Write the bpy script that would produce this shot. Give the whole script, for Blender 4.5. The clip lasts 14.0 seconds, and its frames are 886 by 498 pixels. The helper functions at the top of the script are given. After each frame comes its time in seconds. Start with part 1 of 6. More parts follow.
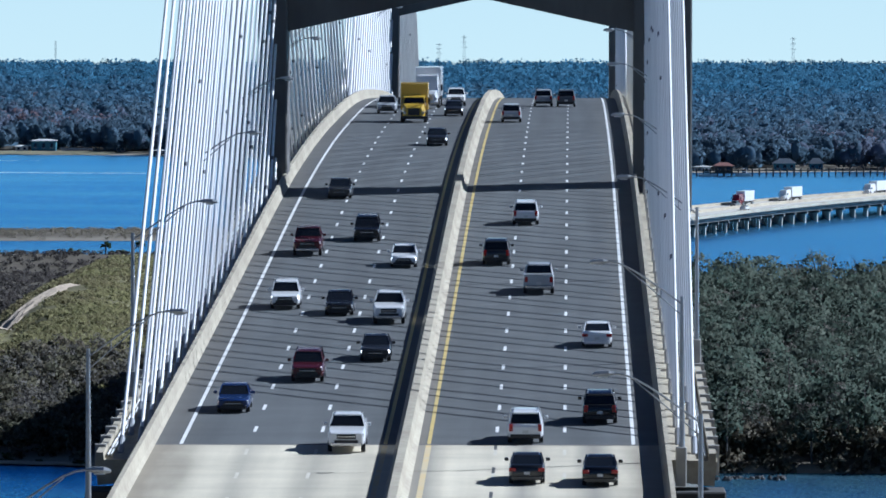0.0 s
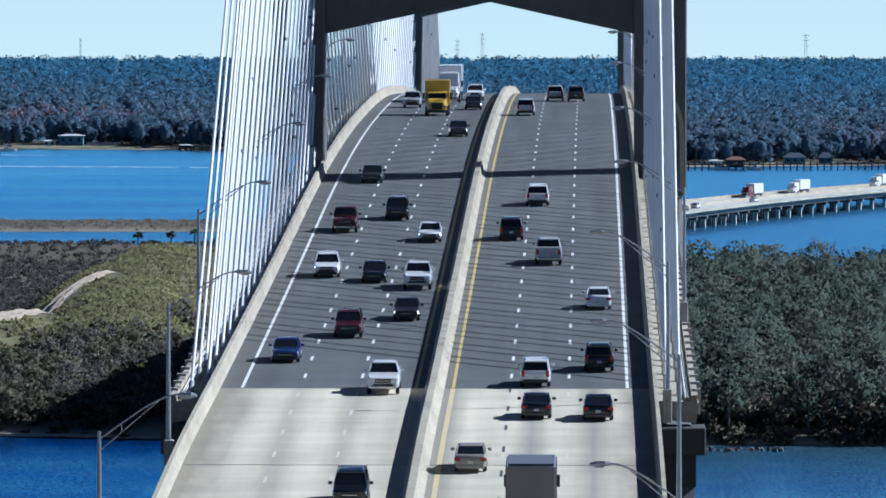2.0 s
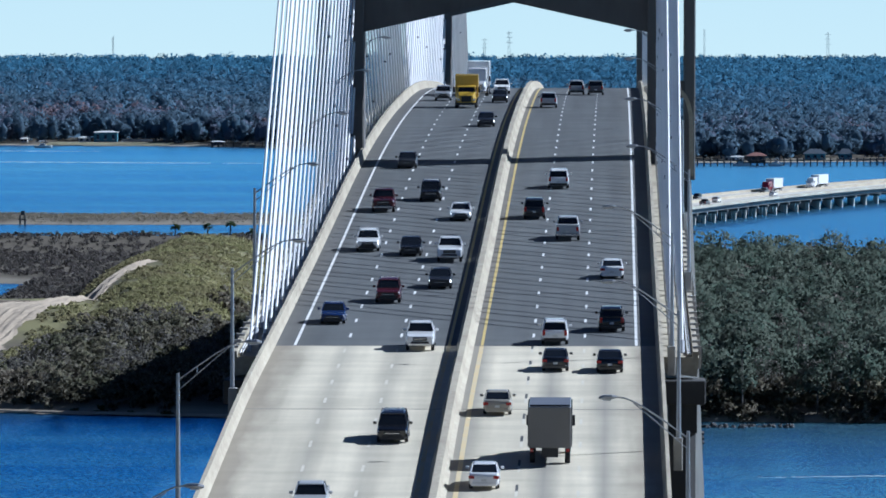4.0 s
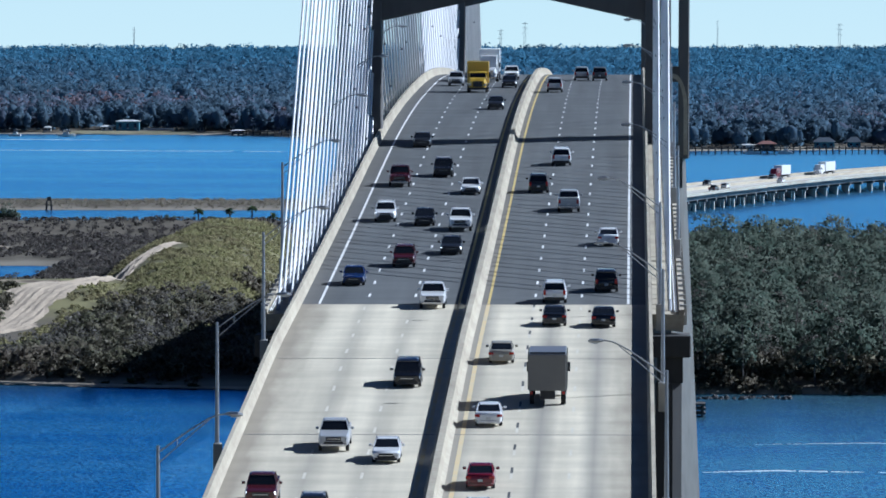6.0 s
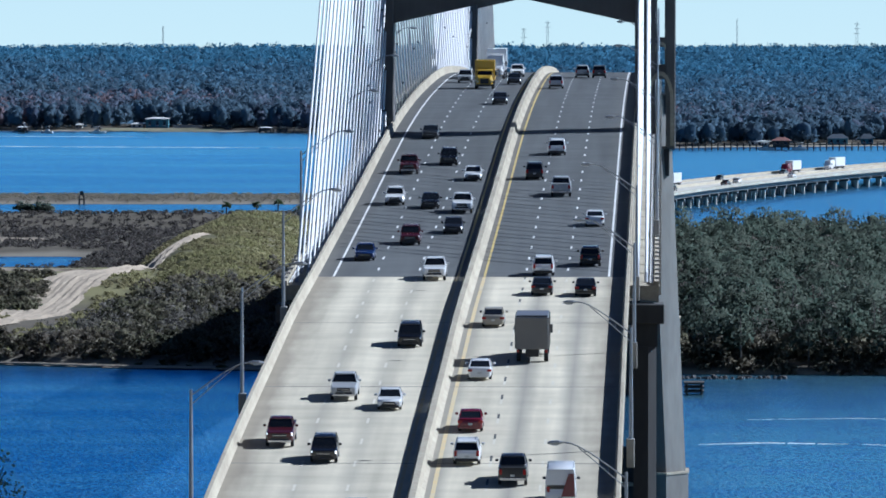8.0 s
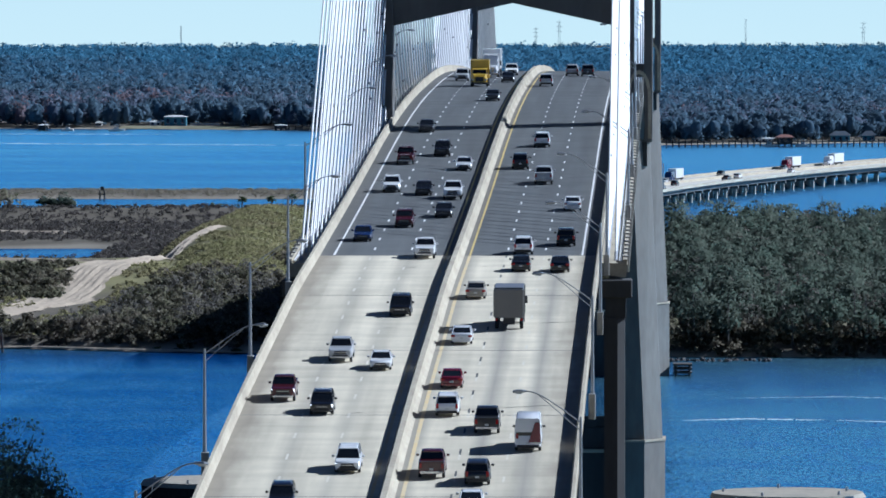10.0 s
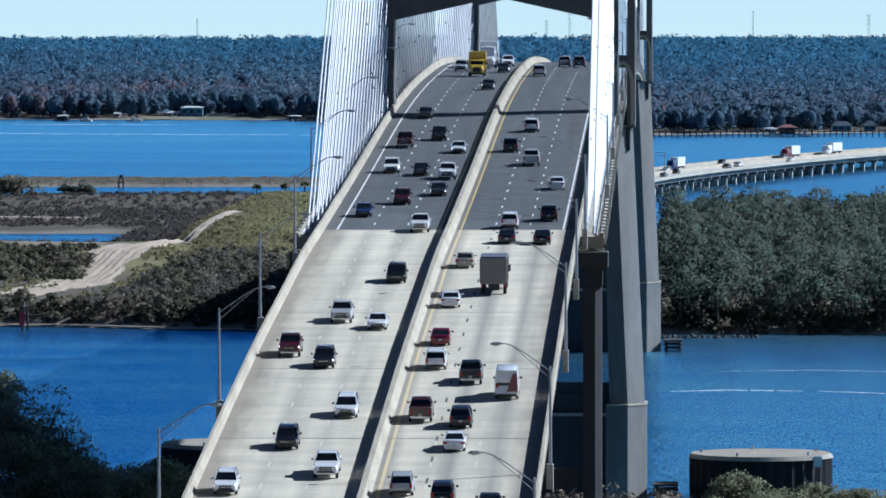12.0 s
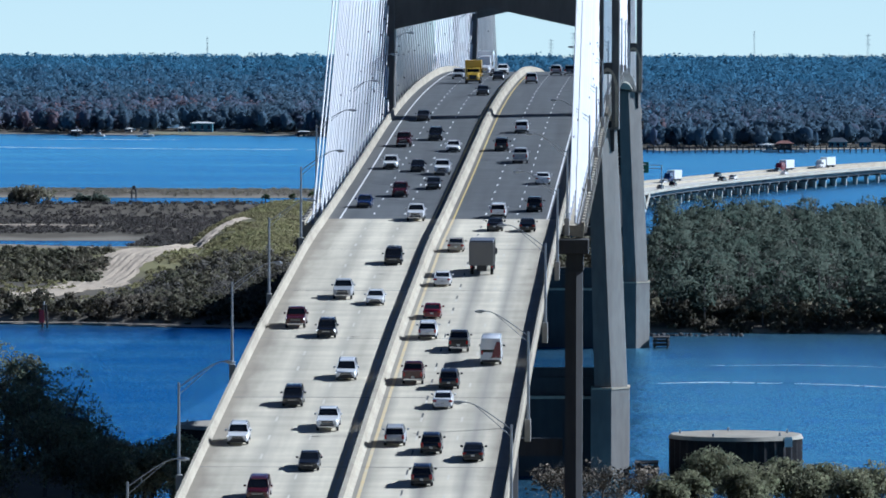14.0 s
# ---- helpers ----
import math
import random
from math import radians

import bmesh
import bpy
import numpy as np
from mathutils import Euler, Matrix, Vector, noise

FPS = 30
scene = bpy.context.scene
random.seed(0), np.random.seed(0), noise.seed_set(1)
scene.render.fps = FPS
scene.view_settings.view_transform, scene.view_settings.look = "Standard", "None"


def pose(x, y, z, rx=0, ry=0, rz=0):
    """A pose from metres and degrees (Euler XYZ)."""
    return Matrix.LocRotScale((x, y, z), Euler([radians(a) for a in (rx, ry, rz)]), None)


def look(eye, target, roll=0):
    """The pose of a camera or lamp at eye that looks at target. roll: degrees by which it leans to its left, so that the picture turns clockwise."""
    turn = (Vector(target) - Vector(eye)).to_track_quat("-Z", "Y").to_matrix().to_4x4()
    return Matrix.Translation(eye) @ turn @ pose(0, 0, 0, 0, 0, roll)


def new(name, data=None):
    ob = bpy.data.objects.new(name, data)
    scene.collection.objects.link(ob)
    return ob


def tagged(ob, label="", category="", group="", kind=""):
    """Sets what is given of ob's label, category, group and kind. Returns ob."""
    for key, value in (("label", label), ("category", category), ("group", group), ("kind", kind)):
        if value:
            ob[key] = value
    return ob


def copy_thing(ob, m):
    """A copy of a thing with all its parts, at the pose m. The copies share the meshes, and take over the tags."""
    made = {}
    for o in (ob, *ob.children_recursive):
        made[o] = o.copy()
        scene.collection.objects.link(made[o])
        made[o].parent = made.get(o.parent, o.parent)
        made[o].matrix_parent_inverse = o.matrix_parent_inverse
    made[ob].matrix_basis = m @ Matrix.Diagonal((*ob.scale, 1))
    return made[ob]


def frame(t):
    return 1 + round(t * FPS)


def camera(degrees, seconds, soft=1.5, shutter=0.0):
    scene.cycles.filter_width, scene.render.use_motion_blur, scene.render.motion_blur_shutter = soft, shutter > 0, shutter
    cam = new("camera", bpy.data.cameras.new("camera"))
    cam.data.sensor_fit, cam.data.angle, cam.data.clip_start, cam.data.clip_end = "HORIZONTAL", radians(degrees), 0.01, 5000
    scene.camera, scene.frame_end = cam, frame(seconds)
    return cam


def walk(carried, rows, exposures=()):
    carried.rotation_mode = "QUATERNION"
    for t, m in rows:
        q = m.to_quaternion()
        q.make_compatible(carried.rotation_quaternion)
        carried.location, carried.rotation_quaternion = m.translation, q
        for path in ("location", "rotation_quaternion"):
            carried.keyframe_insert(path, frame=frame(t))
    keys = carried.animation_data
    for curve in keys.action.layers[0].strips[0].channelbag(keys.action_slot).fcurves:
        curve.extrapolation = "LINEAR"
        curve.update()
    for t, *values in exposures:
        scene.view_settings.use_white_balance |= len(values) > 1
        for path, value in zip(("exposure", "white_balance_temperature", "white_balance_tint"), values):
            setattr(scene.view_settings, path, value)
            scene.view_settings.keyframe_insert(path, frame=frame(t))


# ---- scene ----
# world axes: x across the bridge, y along it, z up from the water; the near tower stands at y = 0

PATH = [  # seconds, eye x y z, yaw to the left, pitch up, roll
    (0.0, 8.70, -612.45, 66.40, 0.9443, -1.8971, 0.0620),
    (0.5, 8.84, -630.97, 66.06, 0.9695, -1.9020, 0.0592),
    (1.0, 9.07, -649.47, 66.43, 1.0207, -1.9138, 0.0409),
    (1.5, 9.37, -667.98, 66.96, 1.0616, -1.9230, 0.0335),
    (2.0, 9.63, -684.65, 67.34, 1.0772, -1.9277, 0.0385),
    (2.5, 9.82, -700.91, 67.39, 1.1497, -1.9041, 0.0497),
    (3.0, 9.95, -715.01, 67.45, 1.2205, -1.9089, 0.0449),
    (5.5, 11.97, -792.28, 67.81, 1.3420, -1.9909, 0.0498),
    (6.0, 12.44, -804.45, 67.76, 1.4061, -2.0023, 0.0399),
    (6.5, 13.28, -822.94, 67.83, 1.4615, -2.0050, 0.0319),
    (7.0, 14.32, -841.44, 68.11, 1.5198, -2.0157, 0.0200),
    (9.5, 20.27, -933.51, 69.21, 1.7151, -2.0085, -0.0094),
    (10.0, 21.50, -952.00, 69.50, 1.7494, -2.0222, -0.0295),
    (10.5, 22.98, -970.50, 69.75, 1.7948, -2.0393, -0.0389),
    (11.0, 24.16, -989.00, 70.01, 1.8273, -2.0553, -0.0527),
    (11.5, 25.16, -1007.51, 70.19, 1.8485, -2.0730, -0.0577),
    (12.0, 26.19, -1026.02, 70.29, 1.8695, -2.0814, -0.0522),
    (12.5, 27.58, -1044.54, 70.34, 1.9002, -2.0473, -0.0526),
    (13.0, 29.38, -1063.05, 70.22, 1.9346, -1.9972, -0.0137),
    (13.5, 30.21, -1081.56, 69.75, 1.9356, -1.9629, 0.0293),
    (14.0, 30.29, -1100.07, 69.02, 1.9317, -1.9210, 0.0944),
]


def aim(x, y, z, yaw, pitch, roll):
    a, b = radians(yaw), radians(pitch)
    ahead = Vector((-math.sin(a) * math.cos(b), math.cos(a) * math.cos(b), math.sin(b)))
    return look((x, y, z), Vector((x, y, z)) + ahead * 500, roll)


cam = camera(6.536, 14.0, soft=1.7)
walk(cam, [(row[0], aim(*row[1:])) for row in PATH], [(0.0, 0.56, 4960, 10)])

# ---- light ----
SUN_EL, SUN_AZ = radians(34.5), math.atan2(24, 11)   # from the right and a little ahead, clockwise from +y
sky_world = bpy.data.worlds.new("sky")
scene.world = sky_world
sky_world.use_nodes = True
sky = sky_world.node_tree.nodes.new("ShaderNodeTexSky")
sky.sky_type, sky.sun_disc = "NISHITA", False
sky.sun_elevation, sky.sun_rotation = SUN_EL, SUN_AZ
sky.air_density, sky.dust_density, sky.ozone_density = 0.5, 0.1, 4.0
background = sky_world.node_tree.nodes["Background"]
sky_world.node_tree.links.new(sky.outputs[0], background.inputs[0])
background.inputs[1].default_value = 0.033

sun = new("sun", bpy.data.lights.new("sun", "SUN"))
sun.data.energy, sun.data.angle, sun.data.color = 5.0, radians(0.5), (1.0, 0.94, 0.84)
sun.matrix_world = look((0, 0, 0), (-math.sin(SUN_AZ) * math.cos(SUN_EL), -math.cos(SUN_AZ) * math.cos(SUN_EL), -math.sin(SUN_EL)))

# ---- materials ----


def material(name, colour, rough=0.6, metal=0.0, other=None, scale=1.0, fine=12.0, bump=0.0, island=0.0, spread=0.0,
             stretch=(1, 1, 1), spec=0.5, coat=0.0):
    """Two scales of noise between two colours, an optional spread by island or object, and bump."""
    m = bpy.data.materials.new(name)
    m.use_nodes = True
    n, l = m.node_tree.nodes, m.node_tree.links
    p = n["Principled BSDF"]
    p.inputs["Roughness"].default_value, p.inputs["Metallic"].default_value = rough, metal
    p.inputs["Specular IOR Level"].default_value, p.inputs["Coat Weight"].default_value = spec, coat
    other = other or tuple(c * 0.75 for c in colour)
    co, mp = n.new("ShaderNodeTexCoord"), n.new("ShaderNodeMapping")
    mp.inputs["Scale"].default_value = stretch
    l.new(co.outputs["Object"], mp.inputs[0])
    big, small = n.new("ShaderNodeTexNoise"), n.new("ShaderNodeTexNoise")
    big.inputs["Scale"].default_value, small.inputs["Scale"].default_value = scale, scale * fine
    big.inputs["Detail"].default_value = small.inputs["Detail"].default_value = 4
    l.new(mp.outputs[0], big.inputs["Vector"])
    l.new(mp.outputs[0], small.inputs["Vector"])
    add = n.new("ShaderNodeMath")
    add.operation = "MULTIPLY_ADD"
    add.inputs[1].default_value = 0.6
    half = n.new("ShaderNodeMath")
    half.operation = "MULTIPLY"
    half.inputs[1].default_value = 0.4
    l.new(small.outputs[0], half.inputs[0])
    l.new(big.outputs[0], add.inputs[0])
    l.new(half.outputs[0], add.inputs[2])
    ramp = n.new("ShaderNodeMapRange")
    ramp.inputs[1].default_value, ramp.inputs[2].default_value = 0.35, 0.65
    l.new(add.outputs[0], ramp.inputs[0])
    cm = n.new("ShaderNodeMix")
    cm.data_type = "RGBA"
    cm.inputs[6].default_value, cm.inputs[7].default_value = (*colour, 1), (*other, 1)
    l.new(ramp.outputs[0], cm.inputs[0])
    out = cm.outputs[2]
    if island or spread:
        rnd = n.new("ShaderNodeNewGeometry") if island else n.new("ShaderNodeObjectInfo")
        hsv = n.new("ShaderNodeHueSaturation")
        mr = n.new("ShaderNodeMapRange")
        k = island or spread
        mr.inputs[3].default_value, mr.inputs[4].default_value = 1 - k, 1 + k
        l.new(rnd.outputs["Random Per Island" if island else "Random"], mr.inputs[0])
        l.new(mr.outputs[0], hsv.inputs["Value"])
        l.new(out, hsv.inputs["Color"])
        out = hsv.outputs[0]
    l.new(out, p.inputs["Base Color"])
    if bump:
        bn = n.new("ShaderNodeBump")
        bn.inputs["Strength"].default_value, bn.inputs["Distance"].default_value = 0.6, bump
        l.new(add.outputs[0], bn.inputs["Height"])
        l.new(bn.outputs[0], p.inputs["Normal"])
    return m


def leafy(m, share=0.5):
    """Lets light through thin leaves."""
    n, l = m.node_tree.nodes, m.node_tree.links
    p, out = n["Principled BSDF"], n["Material Output"]
    tr, mx = n.new("ShaderNodeBsdfTranslucent"), n.new("ShaderNodeMixShader")
    l.new(p.inputs["Base Color"].links[0].from_socket, tr.inputs[0])
    mx.inputs[0].default_value = share
    l.new(p.outputs[0], mx.inputs[1])
    l.new(tr.outputs[0], mx.inputs[2])
    l.new(mx.outputs[0], out.inputs[0])
    return m


def road_material(name, colour, other, lines, streak, joint=0.0, bands=()):
    """A road surface with long wheel tracks, cross wear and grain, at real size."""
    m = material(name, colour, 0.85, other=other, scale=0.25, fine=40, bump=0.01, spec=0.3)
    n, l = m.node_tree.nodes, m.node_tree.links
    p = n["Principled BSDF"]
    was = p.inputs["Base Color"].links[0].from_socket
    co = n.new("ShaderNodeTexCoord")
    for stretch, amount in (((lines, 0.012, 0), streak), ((0.05, 0.35, 0), streak * 0.5)):
        mp, tex = n.new("ShaderNodeMapping"), n.new("ShaderNodeTexNoise")
        mp.inputs["Scale"].default_value = stretch
        tex.inputs["Scale"].default_value, tex.inputs["Detail"].default_value = 1.0, 3
        l.new(co.outputs["Object"], mp.inputs[0])
        l.new(mp.outputs[0], tex.inputs["Vector"])
        mr, hsv = n.new("ShaderNodeMapRange"), n.new("ShaderNodeHueSaturation")
        mr.inputs[1].default_value, mr.inputs[2].default_value = 0.3, 0.7
        mr.inputs[3].default_value, mr.inputs[4].default_value = 1 - amount, 1 + amount
        l.new(tex.outputs[0], mr.inputs[0])
        l.new(mr.outputs[0], hsv.inputs["Value"])
        l.new(was, hsv.inputs["Color"])
        was = hsv.outputs[0]
    # dirt washed against the kerbs, with a ragged edge
    sep, ab = n.new("ShaderNodeSeparateXYZ"), n.new("ShaderNodeMath")
    ab.operation = "ABSOLUTE"
    l.new(co.outputs["Object"], sep.inputs[0])
    l.new(sep.outputs[0], ab.inputs[0])
    ragged, mp = n.new("ShaderNodeTexNoise"), n.new("ShaderNodeMapping")
    mp.inputs["Scale"].default_value = (0.5, 0.06, 1)
    ragged.inputs["Scale"].default_value, ragged.inputs["Detail"].default_value = 1.0, 5
    l.new(co.outputs["Object"], mp.inputs[0])
    l.new(mp.outputs[0], ragged.inputs["Vector"])
    push = n.new("ShaderNodeMath")
    push.operation = "MULTIPLY_ADD"
    push.inputs[1].default_value = 2.4
    l.new(ragged.outputs[0], push.inputs[0])
    l.new(ab.outputs[0], push.inputs[2])
    mr, cm = n.new("ShaderNodeMapRange"), n.new("ShaderNodeMix")
    mr.inputs[1].default_value, mr.inputs[2].default_value, mr.inputs[4].default_value = 12.1, 13.9, joint
    cm.data_type, cm.inputs[7].default_value = "RGBA", (0.15, 0.125, 0.095, 1)
    l.new(push.outputs[0], mr.inputs[0])
    l.new(mr.outputs[0], cm.inputs[0])
    l.new(was, cm.inputs[6])
    was = cm.outputs[2]
    # grit gathered along the sunny foot of the median
    drift, cm, push = n.new("ShaderNodeMapRange"), n.new("ShaderNodeMix"), n.new("ShaderNodeMath")
    push.operation, push.inputs[1].default_value = "MULTIPLY_ADD", 0.9
    l.new(ragged.outputs[0], push.inputs[0])
    l.new(sep.outputs[0], push.inputs[2])
    drift.inputs[1].default_value, drift.inputs[2].default_value, drift.inputs[3].default_value, drift.inputs[4].default_value = 1.35, 1.75, min(0.6, joint + 0.2), 0.0
    l.new(push.outputs[0], drift.inputs[0])
    above = n.new("ShaderNodeMath")
    above.operation, above.inputs[1].default_value = "GREATER_THAN", 0.0
    l.new(sep.outputs[0], above.inputs[0])
    both = n.new("ShaderNodeMath")
    both.operation = "MULTIPLY"
    l.new(drift.outputs[0], both.inputs[0])
    l.new(above.outputs[0], both.inputs[1])
    cm.data_type, cm.inputs[7].default_value = "RGBA", (0.235, 0.20, 0.15, 1)
    l.new(both.outputs[0], cm.inputs[0])
    l.new(was, cm.inputs[6])
    was = cm.outputs[2]
    # tyre-darkened bands in the outer lanes
    for centre, much in bands:
        off, far, mr, cm, wob = (n.new(k) for k in ("ShaderNodeMath", "ShaderNodeMath", "ShaderNodeMapRange", "ShaderNodeMix", "ShaderNodeMath"))
        off.operation, off.inputs[1].default_value = "SUBTRACT", centre
        l.new(sep.outputs[0], off.inputs[0])
        far.operation = "ABSOLUTE"
        l.new(off.outputs[0], far.inputs[0])
        wob.operation, wob.inputs[1].default_value = "MULTIPLY_ADD", -0.9
        l.new(ragged.outputs[0], wob.inputs[0])
        l.new(far.outputs[0], wob.inputs[2])
        mr.inputs[1].default_value, mr.inputs[2].default_value, mr.inputs[3].default_value, mr.inputs[4].default_value = -0.5, 0.65, much, 0.0
        l.new(wob.outputs[0], mr.inputs[0])
        cm.data_type, cm.inputs[7].default_value = "RGBA", (0.20, 0.19, 0.165, 1)
        l.new(mr.outputs[0], cm.inputs[0])
        l.new(was, cm.inputs[6])
        was = cm.outputs[2]
    l.new(was, p.inputs["Base Color"])
    return m


def water_material():
    """Wind-rippled water: mirrors the sky in a deep blue, its light and dark ripples tinted as bands and flecks."""
    m = bpy.data.materials.new("river_water")
    m.use_nodes = True
    n, l = m.node_tree.nodes, m.node_tree.links
    p = n["Principled BSDF"]
    p.inputs["Roughness"].default_value, p.inputs["IOR"].default_value = 0.3, 1.33
    gloss, both = n.new("ShaderNodeBsdfAnisotropic"), n.new("ShaderNodeMixShader")
    gloss.inputs["Roughness"].default_value, p.inputs["Base Color"].default_value = 0.27, (0.012, 0.07, 0.12, 1)
    co = n.new("ShaderNodeTexCoord")

    def noise_at(sx, sy, detail=4, turn=0.2):
        mp, tex = n.new("ShaderNodeMapping"), n.new("ShaderNodeTexNoise")
        mp.inputs["Scale"].default_value, mp.inputs["Rotation"].default_value = (sx, sy, 1), (0, 0, turn)
        tex.inputs["Scale"].default_value, tex.inputs["Detail"].default_value = 1.0, detail
        l.new(co.outputs["Object"], mp.inputs[0])
        l.new(mp.outputs[0], tex.inputs["Vector"])
        return tex.outputs[0]
    height_ = None
    for sx, sy, w in ((0.9, 0.35, 0.25), (0.25, 0.1, 0.6), (0.05, 0.012, 1.0)):
        mul = n.new("ShaderNodeMath")
        mul.operation = "MULTIPLY_ADD"
        mul.inputs[1].default_value = w
        l.new(noise_at(sx, sy), mul.inputs[0])
        if height_:
            l.new(height_, mul.inputs[2])
        height_ = mul.outputs[0]
    bn = n.new("ShaderNodeBump")
    bn.inputs["Strength"].default_value, bn.inputs["Distance"].default_value = 1.0, 0.5
    l.new(height_, bn.inputs["Height"])
    l.new(bn.outputs[0], p.inputs["Normal"])
    l.new(bn.outputs[0], gloss.inputs["Normal"])
    # little gloss where one looks down into the water, full gloss along it
    facing, along_it = n.new("ShaderNodeLayerWeight"), n.new("ShaderNodeMapRange")
    facing.inputs[0].default_value = 0.5
    along_it.inputs[1].default_value, along_it.inputs[2].default_value, along_it.inputs[3].default_value = 0.5, 0.8, 0.05
    l.new(facing.outputs["Facing"], along_it.inputs[0])
    l.new(along_it.outputs[0], both.inputs[0])
    l.new(p.outputs[0], both.inputs[1])
    l.new(gloss.outputs[0], both.inputs[2])
    l.new(both.outputs[0], n["Material Output"].inputs[0])
    out = None
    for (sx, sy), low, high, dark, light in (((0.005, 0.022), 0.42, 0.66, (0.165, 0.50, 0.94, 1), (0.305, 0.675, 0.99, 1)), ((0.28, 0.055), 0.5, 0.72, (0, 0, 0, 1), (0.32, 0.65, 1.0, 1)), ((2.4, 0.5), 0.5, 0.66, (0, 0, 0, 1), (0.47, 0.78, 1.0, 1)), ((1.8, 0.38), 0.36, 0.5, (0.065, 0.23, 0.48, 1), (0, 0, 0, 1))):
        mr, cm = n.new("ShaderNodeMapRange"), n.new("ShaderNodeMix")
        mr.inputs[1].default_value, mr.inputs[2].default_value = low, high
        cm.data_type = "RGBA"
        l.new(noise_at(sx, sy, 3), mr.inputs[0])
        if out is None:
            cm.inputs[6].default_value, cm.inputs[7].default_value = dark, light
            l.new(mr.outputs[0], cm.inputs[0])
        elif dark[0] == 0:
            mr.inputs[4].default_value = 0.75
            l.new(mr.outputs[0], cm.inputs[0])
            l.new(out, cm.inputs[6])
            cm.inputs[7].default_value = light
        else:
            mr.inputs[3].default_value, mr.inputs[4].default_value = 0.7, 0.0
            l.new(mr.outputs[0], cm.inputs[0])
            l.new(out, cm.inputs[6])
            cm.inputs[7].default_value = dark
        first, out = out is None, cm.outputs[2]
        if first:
            # brighter reflection right of the bridge, put into the tint as paler blue
            sep, mr, sheen, cm = n.new("ShaderNodeSeparateXYZ"), n.new("ShaderNodeMapRange"), n.new("ShaderNodeMath"), n.new("ShaderNodeMix")
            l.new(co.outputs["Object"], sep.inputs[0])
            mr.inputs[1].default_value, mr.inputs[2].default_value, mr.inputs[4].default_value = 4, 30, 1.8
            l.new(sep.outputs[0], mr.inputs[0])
            sheen.operation = "MULTIPLY"
            l.new(mr.outputs[0], sheen.inputs[0])
            l.new(noise_at(0.01, 0.03, 4), sheen.inputs[1])
            # the river's brighter reflection is tinted paler than that of the cove
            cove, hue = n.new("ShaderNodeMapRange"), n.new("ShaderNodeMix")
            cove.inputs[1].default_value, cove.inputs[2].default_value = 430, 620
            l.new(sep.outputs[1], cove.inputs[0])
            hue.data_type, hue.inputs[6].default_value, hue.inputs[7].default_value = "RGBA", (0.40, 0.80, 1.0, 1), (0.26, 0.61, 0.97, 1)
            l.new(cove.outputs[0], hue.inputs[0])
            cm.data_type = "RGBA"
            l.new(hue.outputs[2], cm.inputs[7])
            l.new(sheen.outputs[0], cm.inputs[0])
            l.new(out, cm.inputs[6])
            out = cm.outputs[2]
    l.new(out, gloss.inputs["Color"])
    return m


ASPHALT = road_material("asphalt", (0.100, 0.105, 0.105), (0.080, 0.085, 0.086), 0.45, 0.16, 0.25)
CONCRETE_ROAD = road_material("concrete_road", (0.565, 0.508, 0.385), (0.465, 0.42, 0.318), 0.42, 0.2, 0.7, ((6.3, 0.75), (9.9, 0.7), (1.1, 0.8), (-4.6, 0.35), (-8.3, 0.4)))
TRESTLE_ROAD = material("trestle_concrete", (0.50, 0.47, 0.40), 0.9, other=(0.42, 0.40, 0.35), scale=0.08, fine=12)
CONCRETE = material("concrete", (0.40, 0.385, 0.35), 0.9, other=(0.30, 0.29, 0.27), scale=0.12, fine=14, bump=0.02)
BARRIER = material("barrier_concrete", (0.43, 0.385, 0.285), 0.9, other=(0.29, 0.25, 0.185), scale=0.3, fine=10, bump=0.01, stretch=(1, 0.4, 1))
# one tower concrete in two tones: darker for backlit shafts, paler for sunlit legs
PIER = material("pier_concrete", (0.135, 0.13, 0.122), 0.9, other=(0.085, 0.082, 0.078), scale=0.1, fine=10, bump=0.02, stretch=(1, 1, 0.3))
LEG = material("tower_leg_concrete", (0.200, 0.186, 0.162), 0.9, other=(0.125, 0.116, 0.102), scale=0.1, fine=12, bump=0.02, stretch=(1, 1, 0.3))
# pier concrete again, the shade under the deck put into its colour
SHADE_PIER = material("shaded_pier_concrete", (0.062, 0.061, 0.060), 0.9, other=(0.04, 0.04, 0.04), scale=0.12, fine=10, bump=0.02, stretch=(1, 1, 0.25))
WHITE_PAINT = material("white_road_paint", (0.75, 0.75, 0.72), 0.7, other=(0.6, 0.6, 0.58), scale=0.6, fine=20)
YELLOW_PAINT = material("yellow_road_paint", (0.56, 0.42, 0.13), 0.7, other=(0.46, 0.36, 0.13), scale=0.6, fine=20)
FADED_WHITE = material("faded_white_paint", (0.585, 0.55, 0.455), 0.8, other=(0.50, 0.46, 0.37), scale=0.8, fine=15)
FADED_YELLOW = material("faded_yellow_paint", (0.58, 0.43, 0.19), 0.8, other=(0.50, 0.44, 0.30), scale=0.5, fine=15)
BLACK_PAINT = material("black_road_paint", (0.07, 0.07, 0.07), 0.8, scale=1, fine=12)
JOINT = material("joint_rubber", (0.13, 0.125, 0.12), 0.8, scale=1)
CABLE = material("white_cable_sheath", (0.86, 0.85, 0.83), 0.35, other=(0.74, 0.73, 0.70), scale=0.4, fine=8, spread=0.08)
COLLAR = material("cable_collar", (0.07, 0.07, 0.08), 0.5, scale=2)
STEEL = material("galvanised_steel", (0.42, 0.43, 0.44), 0.45, 0.7, other=(0.32, 0.33, 0.34), scale=1.5, fine=8)
LAMPGREY = material("lamp_housing", (0.5, 0.51, 0.52), 0.4, 0.3, scale=2)
LENS = material("lamp_lens", (0.7, 0.7, 0.68), 0.15, scale=3)
